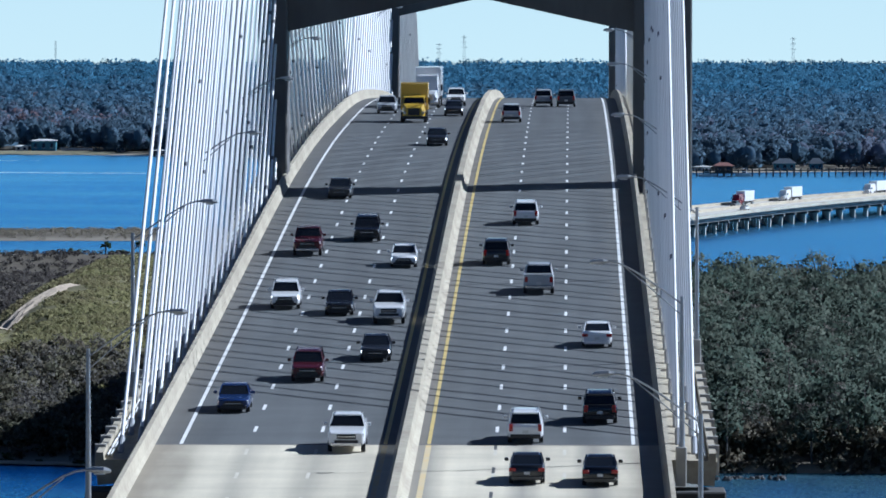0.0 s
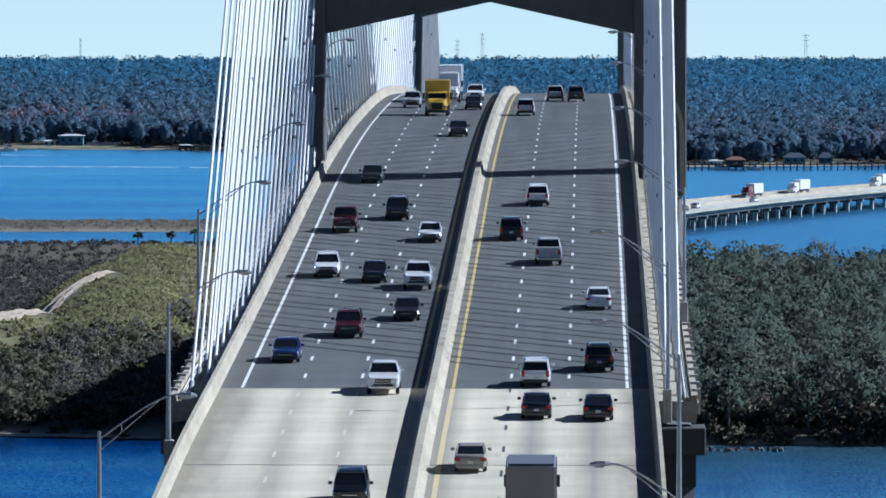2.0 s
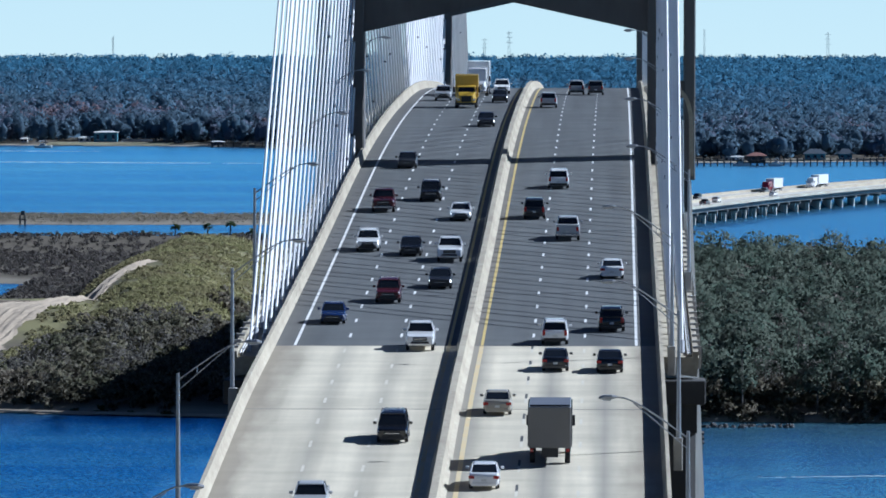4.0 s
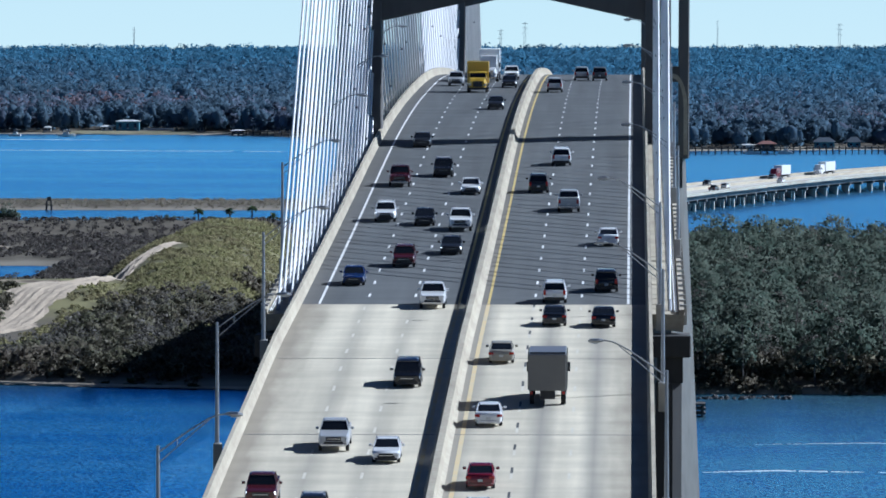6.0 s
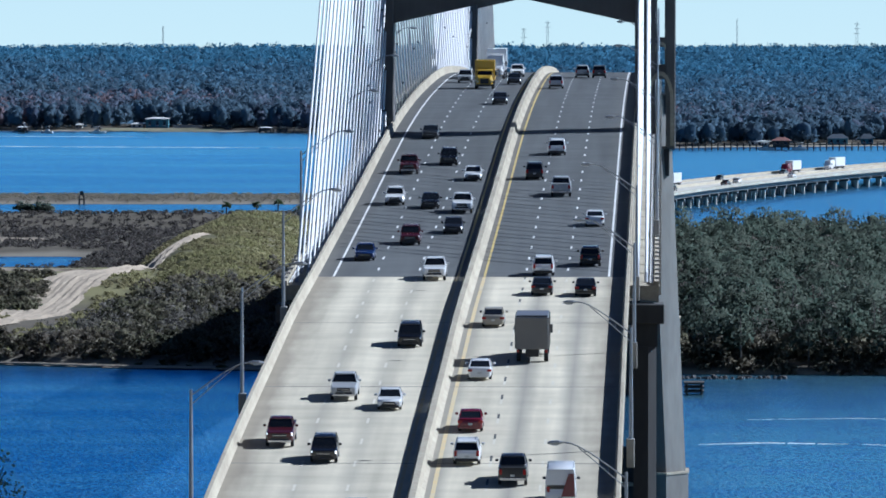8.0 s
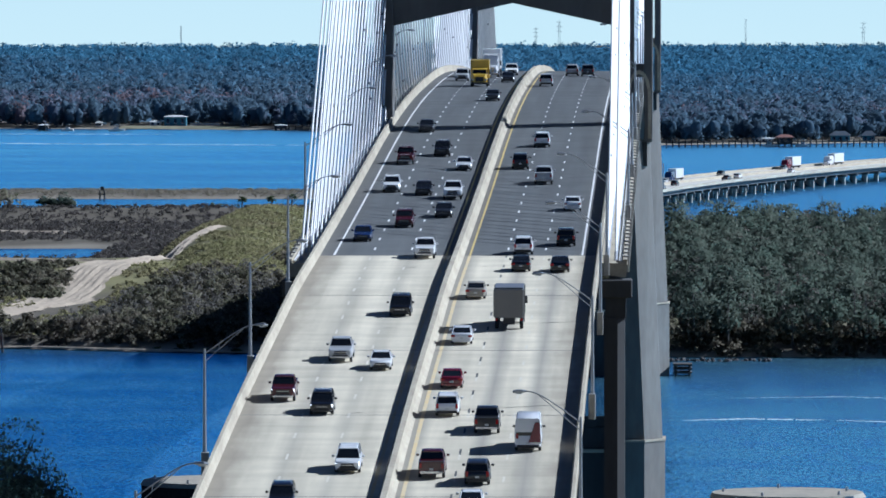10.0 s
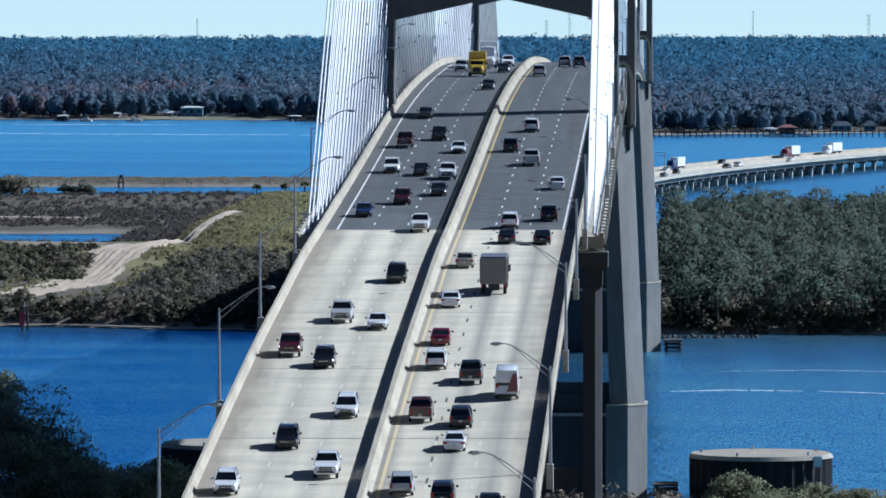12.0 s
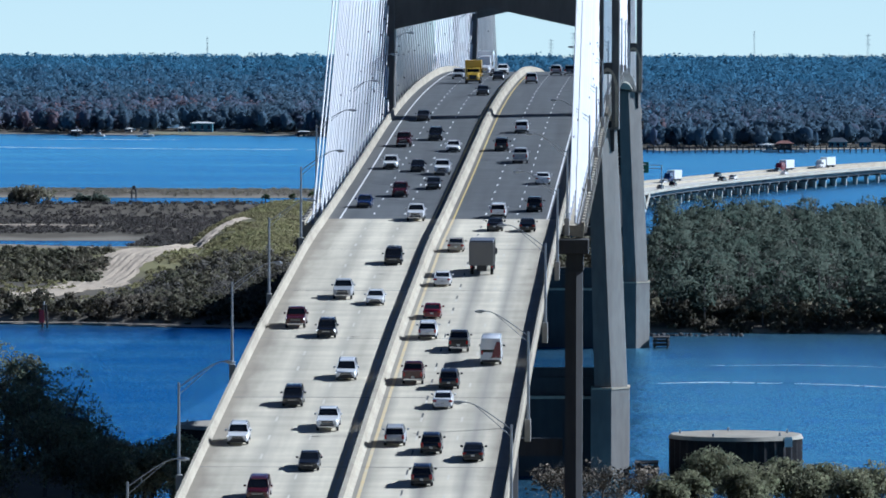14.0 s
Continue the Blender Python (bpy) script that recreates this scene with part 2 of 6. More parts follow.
RUBBER = material("tyre_rubber", (0.018, 0.018, 0.019), 0.85, scale=6)
RIM = material("alloy_rim", (0.4, 0.4, 0.42), 0.3, 0.8, scale=6)
GLASS = material("tinted_car_glass", (0.012, 0.014, 0.017), 0.06, other=(0.01, 0.012, 0.014), scale=1, coat=0.3)
TRIM = material("black_trim", (0.02, 0.02, 0.021), 0.5, scale=5)
CHROME = material("chrome", (0.6, 0.6, 0.62), 0.18, 1.0, scale=3)
SLEEVE = material("anchor_sleeve", (0.30, 0.31, 0.33), 0.6, other=(0.22, 0.23, 0.25), scale=1)
HEADLIGHT = material("headlight_glass", (0.75, 0.75, 0.74), 0.08, scale=5, coat=0.5)
TAILLIGHT = material("red_tail_lens", (0.35, 0.012, 0.012), 0.15, scale=5)
HEADLIGHT_ON = material("lit_headlight", (0.8, 0.8, 0.78), 0.1, scale=5)
HEADLIGHT_ON.node_tree.nodes["Principled BSDF"].inputs["Emission Color"].default_value = (1.0, 0.95, 0.85, 1)
HEADLIGHT_ON.node_tree.nodes["Principled BSDF"].inputs["Emission Strength"].default_value = 3.0
PLATE = material("plate_metal", (0.6, 0.6, 0.58), 0.5, scale=6)
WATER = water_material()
LAWN = material("winter_lawn", (0.20, 0.20, 0.11), 0.95, other=(0.24, 0.21, 0.13), scale=0.1, fine=10)
LEAF_OAK = material("oak_leaf", (0.082, 0.122, 0.094), 0.8, other=(0.165, 0.182, 0.142), scale=0.14, fine=3, island=0.12, spec=0.1)
LEAF_NEAR = material("near_oak_leaf", (0.19, 0.21, 0.12), 0.75, other=(0.25, 0.235, 0.15), scale=0.4, fine=4, island=0.35, spec=0.2)
LEAF_SHRUB = material("shrub_leaf", (0.145, 0.148, 0.09), 0.7, other=(0.19, 0.16, 0.125), scale=0.04, fine=12, island=0.5, spec=0.2)
LEAF_GREEN = material("grass_leaf", (0.33, 0.325, 0.15), 0.8, other=(0.25, 0.215, 0.125), scale=0.05, fine=10, island=0.35, spec=0.1)
LEAF_DRY = material("dry_grass_leaf", (0.28, 0.25, 0.19), 0.85, other=(0.22, 0.20, 0.15), scale=0.04, fine=10, island=0.35, spec=0.1)
LEAF_PALM = material("palm_frond", (0.05, 0.075, 0.03), 0.6, scale=1, island=0.3)
TWIG = material("bare_twig", (0.15, 0.128, 0.098), 0.85, other=(0.20, 0.17, 0.13), scale=0.5, island=0.3, spec=0.1)
BARK = material("bark", (0.07, 0.062, 0.055), 0.9, scale=1.5, fine=8, bump=0.02)
SAND = material("sand_track", (0.38, 0.31, 0.225), 0.95, other=(0.25, 0.205, 0.15), scale=0.08, fine=12, bump=0.05, stretch=(1.6, 0.5, 1))
ROCK = material("riprap_rock", (0.05, 0.05, 0.05), 0.9, other=(0.025, 0.026, 0.028), scale=0.4, fine=6, island=0.3)
SHEETPILE = material("dark_sheet_pile", (0.016, 0.015, 0.016), 0.85, other=(0.03, 0.023, 0.02), scale=0.4, fine=6, spec=0.1)
CAPCON = material("dolphin_cap_concrete", (0.33, 0.29, 0.22), 0.9, other=(0.22, 0.20, 0.16), scale=0.25, fine=8)
TIMBER = material("dark_timber", (0.05, 0.042, 0.036), 0.85, scale=0.8)
ROOFRED = material("red_roof", (0.21, 0.095, 0.075), 0.7, scale=1)
WALLTEAL = material("teal_house_wall", (0.06, 0.20, 0.27), 0.7, scale=0.6)
WALLWHITE = material("white_house_wall", (0.68, 0.67, 0.63), 0.7, scale=0.6)
ROOFGREY = material("grey_roof", (0.055, 0.075, 0.10), 0.7, scale=0.6)
ROOFPALE = material("pale_roof", (0.62, 0.63, 0.62), 0.6, scale=0.6)
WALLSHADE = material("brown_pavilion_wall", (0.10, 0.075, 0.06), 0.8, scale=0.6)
SIGNGREEN = material("green_sign_sheet", (0.01, 0.12, 0.07), 0.5, scale=1)
REDPAINT = material("red_marker_paint", (0.5, 0.03, 0.04), 0.5, scale=2)
leafy(LEAF_NEAR, 0.6)
for leaf in (LEAF_OAK, LEAF_SHRUB, LEAF_GREEN, LEAF_DRY, LEAF_PALM):
    leafy(leaf)


def backdrop_material():
    m = bpy.data.materials.new("pale_sky")
    m.use_nodes = True
    n, l = m.node_tree.nodes, m.node_tree.links
    n.remove(n["Principled BSDF"])
    em, co, sep, mr, cm = (n.new(k) for k in ("ShaderNodeEmission", "ShaderNodeTexCoord", "ShaderNodeSeparateXYZ", "ShaderNodeMapRange", "ShaderNodeMix"))
    cm.data_type = "RGBA"
    cm.inputs[6].default_value, cm.inputs[7].default_value = (0.495, 0.560, 0.475, 1), (0.40, 0.495, 0.465, 1)
    mr.inputs[1].default_value, mr.inputs[2].default_value = 20, 160
    l.new(co.outputs["Object"], sep.inputs[0])
    l.new(sep.outputs[2], mr.inputs[0])
    l.new(mr.outputs[0], cm.inputs[0])
    l.new(cm.outputs[2], em.inputs[0])
    em.inputs[1].default_value = 1.0
    l.new(em.outputs[0], n["Material Output"].inputs[0])
    return m


PALE_SKY = backdrop_material()


def ground_material():
    m = material("sandy_ground", (0.128, 0.110, 0.085), 0.95, other=(0.09, 0.08, 0.062), scale=0.03, fine=14, bump=0.05, spec=0.1)
    n, l = m.node_tree.nodes, m.node_tree.links
    p = n["Principled BSDF"]
    was = p.inputs["Base Color"].links[0].from_socket
    co, sep = n.new("ShaderNodeTexCoord"), n.new("ShaderNodeSeparateXYZ")
    l.new(co.outputs["Object"], sep.inputs[0])
    tex = n.new("ShaderNodeTexNoise")
    tex.inputs["Scale"].default_value, tex.inputs["Detail"].default_value = 0.05, 5
    l.new(co.outputs["Object"], tex.inputs["Vector"])
    a = n.new("ShaderNodeMath")
    a.operation = "MULTIPLY_ADD"
    a.inputs[1].default_value = 2.2
    l.new(tex.outputs[0], a.inputs[0])
    neg = n.new("ShaderNodeMath")
    neg.operation = "MULTIPLY"
    neg.inputs[1].default_value = -1.0
    l.new(sep.outputs[2], neg.inputs[0])
    l.new(neg.outputs[0], a.inputs[2])
    mr, cm = n.new("ShaderNodeMapRange"), n.new("ShaderNodeMix")
    mr.inputs[1].default_value, mr.inputs[2].default_value = -0.1, 0.6
    cm.data_type = "RGBA"
    cm.inputs[7].default_value = (0.235, 0.21, 0.165, 1)
    l.new(a.outputs[0], mr.inputs[0])
    l.new(mr.outputs[0], cm.inputs[0])
    l.new(was, cm.inputs[6])
    # thin grass over the higher ground
    grow, green = n.new("ShaderNodeMapRange"), n.new("ShaderNodeMix")
    grow.inputs[1].default_value, grow.inputs[2].default_value = -1.2, -3.4
    green.data_type, green.inputs[7].default_value = "RGBA", (0.17, 0.165, 0.08, 1)
    l.new(a.outputs[0], grow.inputs[0])
    # the basin's rim and the far shore stay bare under their scrub
    reach, both = n.new("ShaderNodeMapRange"), n.new("ShaderNodeMath")
    reach.inputs[1].default_value, reach.inputs[2].default_value = 1040, 980
    both.operation = "MULTIPLY"
    l.new(sep.outputs[1], reach.inputs[0])
    l.new(grow.outputs[0], both.inputs[0])
    l.new(reach.outputs[0], both.inputs[1])
    l.new(both.outputs[0], green.inputs[0])
    patch, tone = n.new("ShaderNodeTexNoise"), n.new("ShaderNodeMix")
    patch.inputs["Scale"].default_value, patch.inputs["Detail"].default_value = 0.09, 6
    l.new(co.outputs["Object"], patch.inputs["Vector"])
    tone.data_type, tone.inputs[6].default_value, tone.inputs[7].default_value = "RGBA", (0.12, 0.11, 0.062, 1), (0.20, 0.185, 0.092, 1)
    spot = n.new("ShaderNodeMapRange")
    spot.inputs[1].default_value, spot.inputs[2].default_value = 0.4, 0.6
    l.new(patch.outputs[0], spot.inputs[0])
    l.new(spot.outputs[0], tone.inputs[0])
    l.new(tone.outputs[2], green.inputs[7])
    l.new(cm.outputs[2], green.inputs[6])
    l.new(green.outputs[2], p.inputs["Base Color"])
    return m


GROUND = ground_material()

# ---- building helpers ----


def mesh_of(name, verts, faces, mats, slots=None):
    me = bpy.data.meshes.new(name)
    me.from_pydata([tuple(v) for v in verts], [], [tuple(f) for f in faces])
    for m in (mats if isinstance(mats, (list, tuple)) else [mats]):
        me.materials.append(m)
    if slots is not None:
        me.polygons.foreach_set("material_index", slots)
    me.update()
    return me


def part(name, bm, mat, parent=None, label="", smooth=False):
    """Links a bmesh as one mesh object under a thing or a part."""
    me = bpy.data.meshes.new(name)
    bm.normal_update()
    bm.to_mesh(me)
    bm.free()
    me.materials.append(mat)
    if smooth:
        me.shade_smooth()
        me.set_sharp_from_angle(angle=radians(38))
    ob = new(name, me)
    if parent:
        ob.parent = parent
    return tagged(ob, label=label)


def piece(name, me, parent, at, label=""):
    ob = new(name, me)
    ob.parent = parent
    ob.matrix_basis = at
    return tagged(ob, label=label)


def thing(name, label, category, at=None, group="", kind=""):
    ob = new(name)
    ob.empty_display_size = 0.5
    if at is not None:
        ob.matrix_basis = at
    return tagged(ob, label, category, group, kind)


def box(bm, x0, x1, y0, y1, z0, z1, top=None):
    """A block; top: scale of its upper face about its middle."""
    mx, my = (x0 + x1) / 2, (y0 + y1) / 2
    k = (1, 1) if top is None else top
    vs = [bm.verts.new(v) for v in ((x0, y0, z0), (x1, y0, z0), (x1, y1, z0), (x0, y1, z0))]
    vs += [bm.verts.new((mx + (v.co.x - mx) * k[0], my + (v.co.y - my) * k[1], z1)) for v in vs[:4]]
    for f in ((3, 2, 1, 0), (4, 5, 6, 7), (0, 1, 5, 4), (1, 2, 6, 5), (2, 3, 7, 6), (3, 0, 4, 7)):
        bm.faces.new([vs[i] for i in f])
    return bm


def bevelled(bm, width):
    bmesh.ops.bevel(bm, geom=bm.edges[:], offset=width, segments=1, affect="EDGES")
    return bm


def tube(bm, a, b, r0, r1, sides=8, caps=True):
    a, b = Vector(a), Vector(b)
    turn = (b - a).to_track_quat("Z", "Y").to_matrix()
    rings = []
    for c, r in ((a, r0), (b, r1)):
        rings.append([bm.verts.new(c + turn @ Vector((math.cos(i * math.tau / sides) * r, math.sin(i * math.tau / sides) * r, 0))) for i in range(sides)])
    for i in range(sides):
        bm.faces.new((rings[0][i], rings[0][(i + 1) % sides], rings[1][(i + 1) % sides], rings[1][i]))
    if caps:
        bm.faces.new(rings[0][::-1])
        bm.faces.new(rings[1])
    return bm


def prism(bm, outline, z0, z1, shrink=None):
    """An upright prism over an outline of (x, y); shrink maps the outline's points to the top's."""
    low = [bm.verts.new((x, y, z0)) for x, y in outline]
    high = [bm.verts.new((*(shrink(x, y) if shrink else (x, y)), z1)) for x, y in outline]
    n = len(outline)
    for i in range(n):
        bm.faces.new((low[i], low[(i + 1) % n], high[(i + 1) % n], high[i]))
    bm.faces.new(low[::-1])
    bm.faces.new(high)
    return bm


# height of the roadway over the water along the near half; the far half mirrors it about the crest
CREST_Y, GRADE = 198.0, 0.075
PROFILE = np.array([(-480, 23.50), (-430, 27.60), (-380, 31.53), (-330, 35.17), (-280, 38.26), (-240, 40.64), (-200, 42.32), (-160, 44.08), (-120, 45.87), (-80, 47.76), (-40, 49.65), (0, 51.31), (40, 52.61), (80, 53.60), (120, 54.27), (160, 54.78), (200, 54.98)])
SLOPES = np.gradient(PROFILE[:, 1], PROFILE[:, 0])
SLOPES[-1] = 0.0


def deck(y):
    """Height of the roadway over the water."""
    y = min(y, 2 * CREST_Y - y, CREST_Y)
    first = PROFILE[0]
    if y < first[0]:
        return max(first[1] + GRADE * (y - first[0]), 7.0)
    i = min(max(int(np.searchsorted(PROFILE[:, 0], y)) - 1, 0), len(PROFILE) - 2)
    (y0, z0), (y1, z1) = PROFILE[i], PROFILE[i + 1]
    h = y1 - y0
    u = (y - y0) / h
    return float((2 * u ** 3 - 3 * u ** 2 + 1) * z0 + (u ** 3 - 2 * u ** 2 + u) * h * SLOPES[i] + (3 * u ** 2 - 2 * u ** 3) * z1 + (u ** 3 - u ** 2) * h * SLOPES[i + 1])


def along(y0, y1, step):
    n = max(1, round((y1 - y0) / step))
    return [y0 + (y1 - y0) * i / n for i in range(n + 1)]


def sweep(bm, outline, ys, drop=0.0):
    """A solid along the bridge: outline of (x, height over the roadway), counter-clockwise seen from the near end."""
    rings = [[bm.verts.new((x, y, deck(y) + dz - drop)) for x, dz in outline] for y in ys]
    n = len(outline)
    for a, b in zip(rings, rings[1:]):
        for i in range(n):
            bm.faces.new((a[i], a[(i + 1) % n], b[(i + 1) % n], b[i]))
    bm.faces.new(rings[0][::-1])
    bm.faces.new(rings[-1])
    bmesh.ops.recalc_face_normals(bm, faces=bm.faces[:])
    return bm


Y_START, Y_ASPHALT, Y_FAR, Y_END = -640.0, -200.0, 596.0, 1240.0
SPAN, MAIN = 200.0, 396.0

# ---- the ground sheet and the water ----


def ramp(v, a, b):
    s = np.clip((v - a) / (b - a), 0, 1)
    return s * s * (3 - 2 * s)


def wave(x, y, k, seed):
    r = np.random.RandomState(seed)
    out = 0
    for i in range(6):
        a, ph, f = r.uniform(0, math.tau), r.uniform(0, math.tau), k * r.uniform(0.6, 1.8)
        out = out + np.sin((x * np.cos(a) + y * np.sin(a)) * f + ph)
    return out / 6


def shoreline(x):
    return np.interp(x, [-900, -366, -161, -60, 10, 157, 900], [2620, 2580, 2530, 2410, 2215, 2280, 2380])


def height(x, y):
    """Height of the ground: river bed, island with its dikes and basin, spit, far shore, near banks."""
    x, y = np.asarray(x, float), np.asarray(y, float)
    n1, n2 = wave(x, y, 0.03, 1), wave(x, y, 0.15, 2)
    near = np.interp(x, [-600, -130, -63, 20, 80, 500], [505, 497, 476, 455, 451, 460]) + 5 * n1
    far = np.interp(x, [-600, -200, -85, -60, -10, 500], [1300, 1240, 1230, 1150, 940, 960]) + 6 * n1
    isle = ramp(y, near - 3, near + 9) * (1 - ramp(y, far - 12, far + 3))
    left = 1 - ramp(x, -70, -50)
    ridge = 9.5 * np.exp(-(np.abs(x - np.interp(y, [500, 690, 770], [-70, -72, -80]) + 3 * n1) / 17) ** 3) * ramp(y, 495, 700) * (1 - ramp(y, 1000, 1120))
    cross = 6.4 * ramp(y, 640, 705) * (1 - ramp(y, 735, 770)) * (1 - ramp(x, -92, -78))
    rim = 3.2 * np.exp(-((y - 1195) / 24) ** 2) * left
    pond = 3.2 * ramp(x, -260, -240) * (1 - ramp(x, -130, -117)) * ramp(y, 893, 905) * (1 - ramp(y, 1008, 1024))
    bank = 1.8 + 0.5 * n1 + 0.25 * n2 + np.maximum(ridge, np.maximum(cross, rim)) - pond * left
    z = -3.0 + isle * (bank + 3.0)
    spit = ramp(y, 1438, 1462) * (1 - ramp(y, 1512, 1538)) * (1 - ramp(x, -60, -40))
    z = np.maximum(z, -3.0 + spit * (4.3 + 0.3 * n1 + 0.2 * n2))
    shore = shoreline(x) + 8 * n1
    inland = np.where(y > shore, (y - shore) / (3635 - shore) * 980, y - shore)
    rise = np.interp(inland, [-40, 0, 16, 70, 980, 1150, 2500], [-3, 0, 0.7, 1.8, 20, 8, 1])
    z = np.maximum(z, np.where(y > shore - 40, rise + 0.5 * n1 * ramp(y, shore, shore + 60), -3.0))
    bank_y = np.interp(x, [-600, -120, -62, -50, 8, 30, 60, 600], [60, 25, 5, -60, -70, -76, -84, -60]) + 4 * n1
    z = np.maximum(z, -3.0 + (5.0 + 0.4 * n1 + 0.2 * n2) * (1 - ramp(y, bank_y - 14, bank_y + 4)))
    return z + 2.5 * (1 - ramp(y, -420, -180))


def ground_sheet():
    xs = np.concatenate([np.linspace(-6000, -700, 12), np.linspace(-640, -270, 30), np.linspace(-262, 190, 150), np.linspace(198, 500, 24), np.linspace(600, 6000, 12)])
    ys = np.concatenate([np.linspace(-3000, -600, 12), np.linspace(-560, -160, 30), np.linspace(-150, 60, 46), np.linspace(75, 400, 14), np.linspace(406, 760, 100),
                         np.linspace(766, 1260, 90), np.linspace(1275, 1420, 10), np.linspace(1432, 1545, 24), np.linspace(1570, 2250, 20),
                         np.linspace(2270, 2850, 70), np.linspace(2880, 3900, 30), np.linspace(4000, 6000, 8)])
    gx, gy = np.meshgrid(xs, ys)
    gz = height(gx, gy)
    v = np.stack([gx, gy, gz], -1).reshape(-1, 3)
    nx, ny = len(xs), len(ys)
    i = np.arange(nx * ny).reshape(ny, nx)
    f = np.stack([i[:-1, :-1], i[:-1, 1:], i[1:, 1:], i[1:, :-1]], -1).reshape(-1, 4)
    me = mesh_of("ground", v.tolist(), f.tolist(), GROUND)
    me.shade_smooth()
    tagged(new("ground", me), "sandy ground with low grass and wooded banks by the river", "ground", kind="structure")
    bm = bmesh.new()
    r = 6000
    vs = [bm.verts.new(c) for c in ((-r, -3000, 0), (r, -3000, 0), (r, r, 0), (-r, r, 0))]
    bm.faces.new(vs)
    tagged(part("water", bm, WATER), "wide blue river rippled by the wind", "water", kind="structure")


ground_sheet()
bm = bmesh.new()
arc = [(-2600 + 5200 * i / 24, 3885 - 0.00006 * (-2600 + 5200 * i / 24) ** 2) for i in range(25)]
low, high = [bm.verts.new((x, y, -2)) for x, y in arc], [bm.verts.new((x, y, 420)) for x, y in arc]
for i in range(24):
    bm.faces.new((low[i], low[i + 1], high[i + 1], high[i]))
tagged(part("backdrop", bm, PALE_SKY), "pale clear winter sky above the horizon", "sky", kind="structure")

# ---- roadway ----


def roadway():
    for name, mat, y0, y1, label in (("road", CONCRETE_ROAD, Y_START, Y_ASPHALT, "pale worn concrete bridge roadway on the approach"),
                                     ("road", ASPHALT, Y_ASPHALT, Y_FAR, "dark grey asphalt roadway over the cable-stayed spans"),
                                     ("road", CONCRETE_ROAD, Y_FAR, Y_END, "pale concrete roadway falling to the far shore")):
        bm = sweep(bmesh.new(), ((-13.9, -0.35), (13.9, -0.35), (13.9, 0), (-13.9, 0)), along(y0, y1, 6))
        tagged(part(name, bm, mat), label, "road", kind="structure")
    # slab and girders under it
    bm = sweep(bmesh.new(), ((-13.6, -0.36), (-13.6, -0.7), (-12.2, -1.1), (-12.0, -2.3), (-9.5, -2.3), (-9.3, -1.1), (9.3, -1.1), (9.5, -2.3), (12.0, -2.3), (12.2, -1.1), (13.6, -0.7), (13.6, -0.36)), along(Y_START, Y_ASPHALT - 3, 12))
    tagged(part("approach_girder", bm, CONCRETE), "concrete girders under the approach roadway", "bridge girder", kind="structure")
    bm = sweep(bmesh.new(), ((-13.9, -0.36), (-13.9, -1.6), (13.9, -1.6), (13.9, -0.36)), along(Y_ASPHALT - 2, Y_FAR + 2, 8))
    tagged(part("deck_slab", bm, CONCRETE), "concrete deck slab of the cable-stayed spans", "bridge deck", kind="structure")
    bm = sweep(bmesh.new(), ((-13.6, -0.36), (-13.6, -1.4), (13.6, -1.4), (13.6, -0.36)), along(Y_FAR + 3, Y_END, 20))
    tagged(part("approach_girder", bm, CONCRETE), "concrete girders under the far approach", "bridge girder", kind="structure")
    # barriers: kerb foot, sloped face, top
    for side in (-1, 1):
        prof = [(13.4, 0.0), (13.52, 0.28), (13.62, 0.95), (13.86, 0.95), (13.9, -0.5)]
        bm = sweep(bmesh.new(), [(x * side, z) for x, z in prof], along(Y_START, Y_END, 6))
        tagged(part("barrier", bm, BARRIER), "cream concrete parapet along the roadway edge", "barrier", kind="structure")
    prof = [(-0.62, 0.0), (-0.34, 0.25), (-0.22, 0.92), (0.22, 0.92), (0.34, 0.25), (0.62, 0.0)]
    bm = sweep(bmesh.new(), prof, along(Y_START, Y_END, 6))
    tagged(part("median_barrier", bm, BARRIER), "cream concrete median barrier between the two carriageways", "barrier", kind="structure")


roadway()


def strip(bm, x0, x1, y0, y1, up=0.005, step=4.0):
    ys = along(y0, y1, step)
    rows = [(bm.verts.new((x0, y, deck(y) + up)), bm.verts.new((x1, y, deck(y) + up))) for y in ys]
    for a, b in zip(rows, rows[1:]):
        bm.faces.new((a[0], a[1], b[1], b[0]))


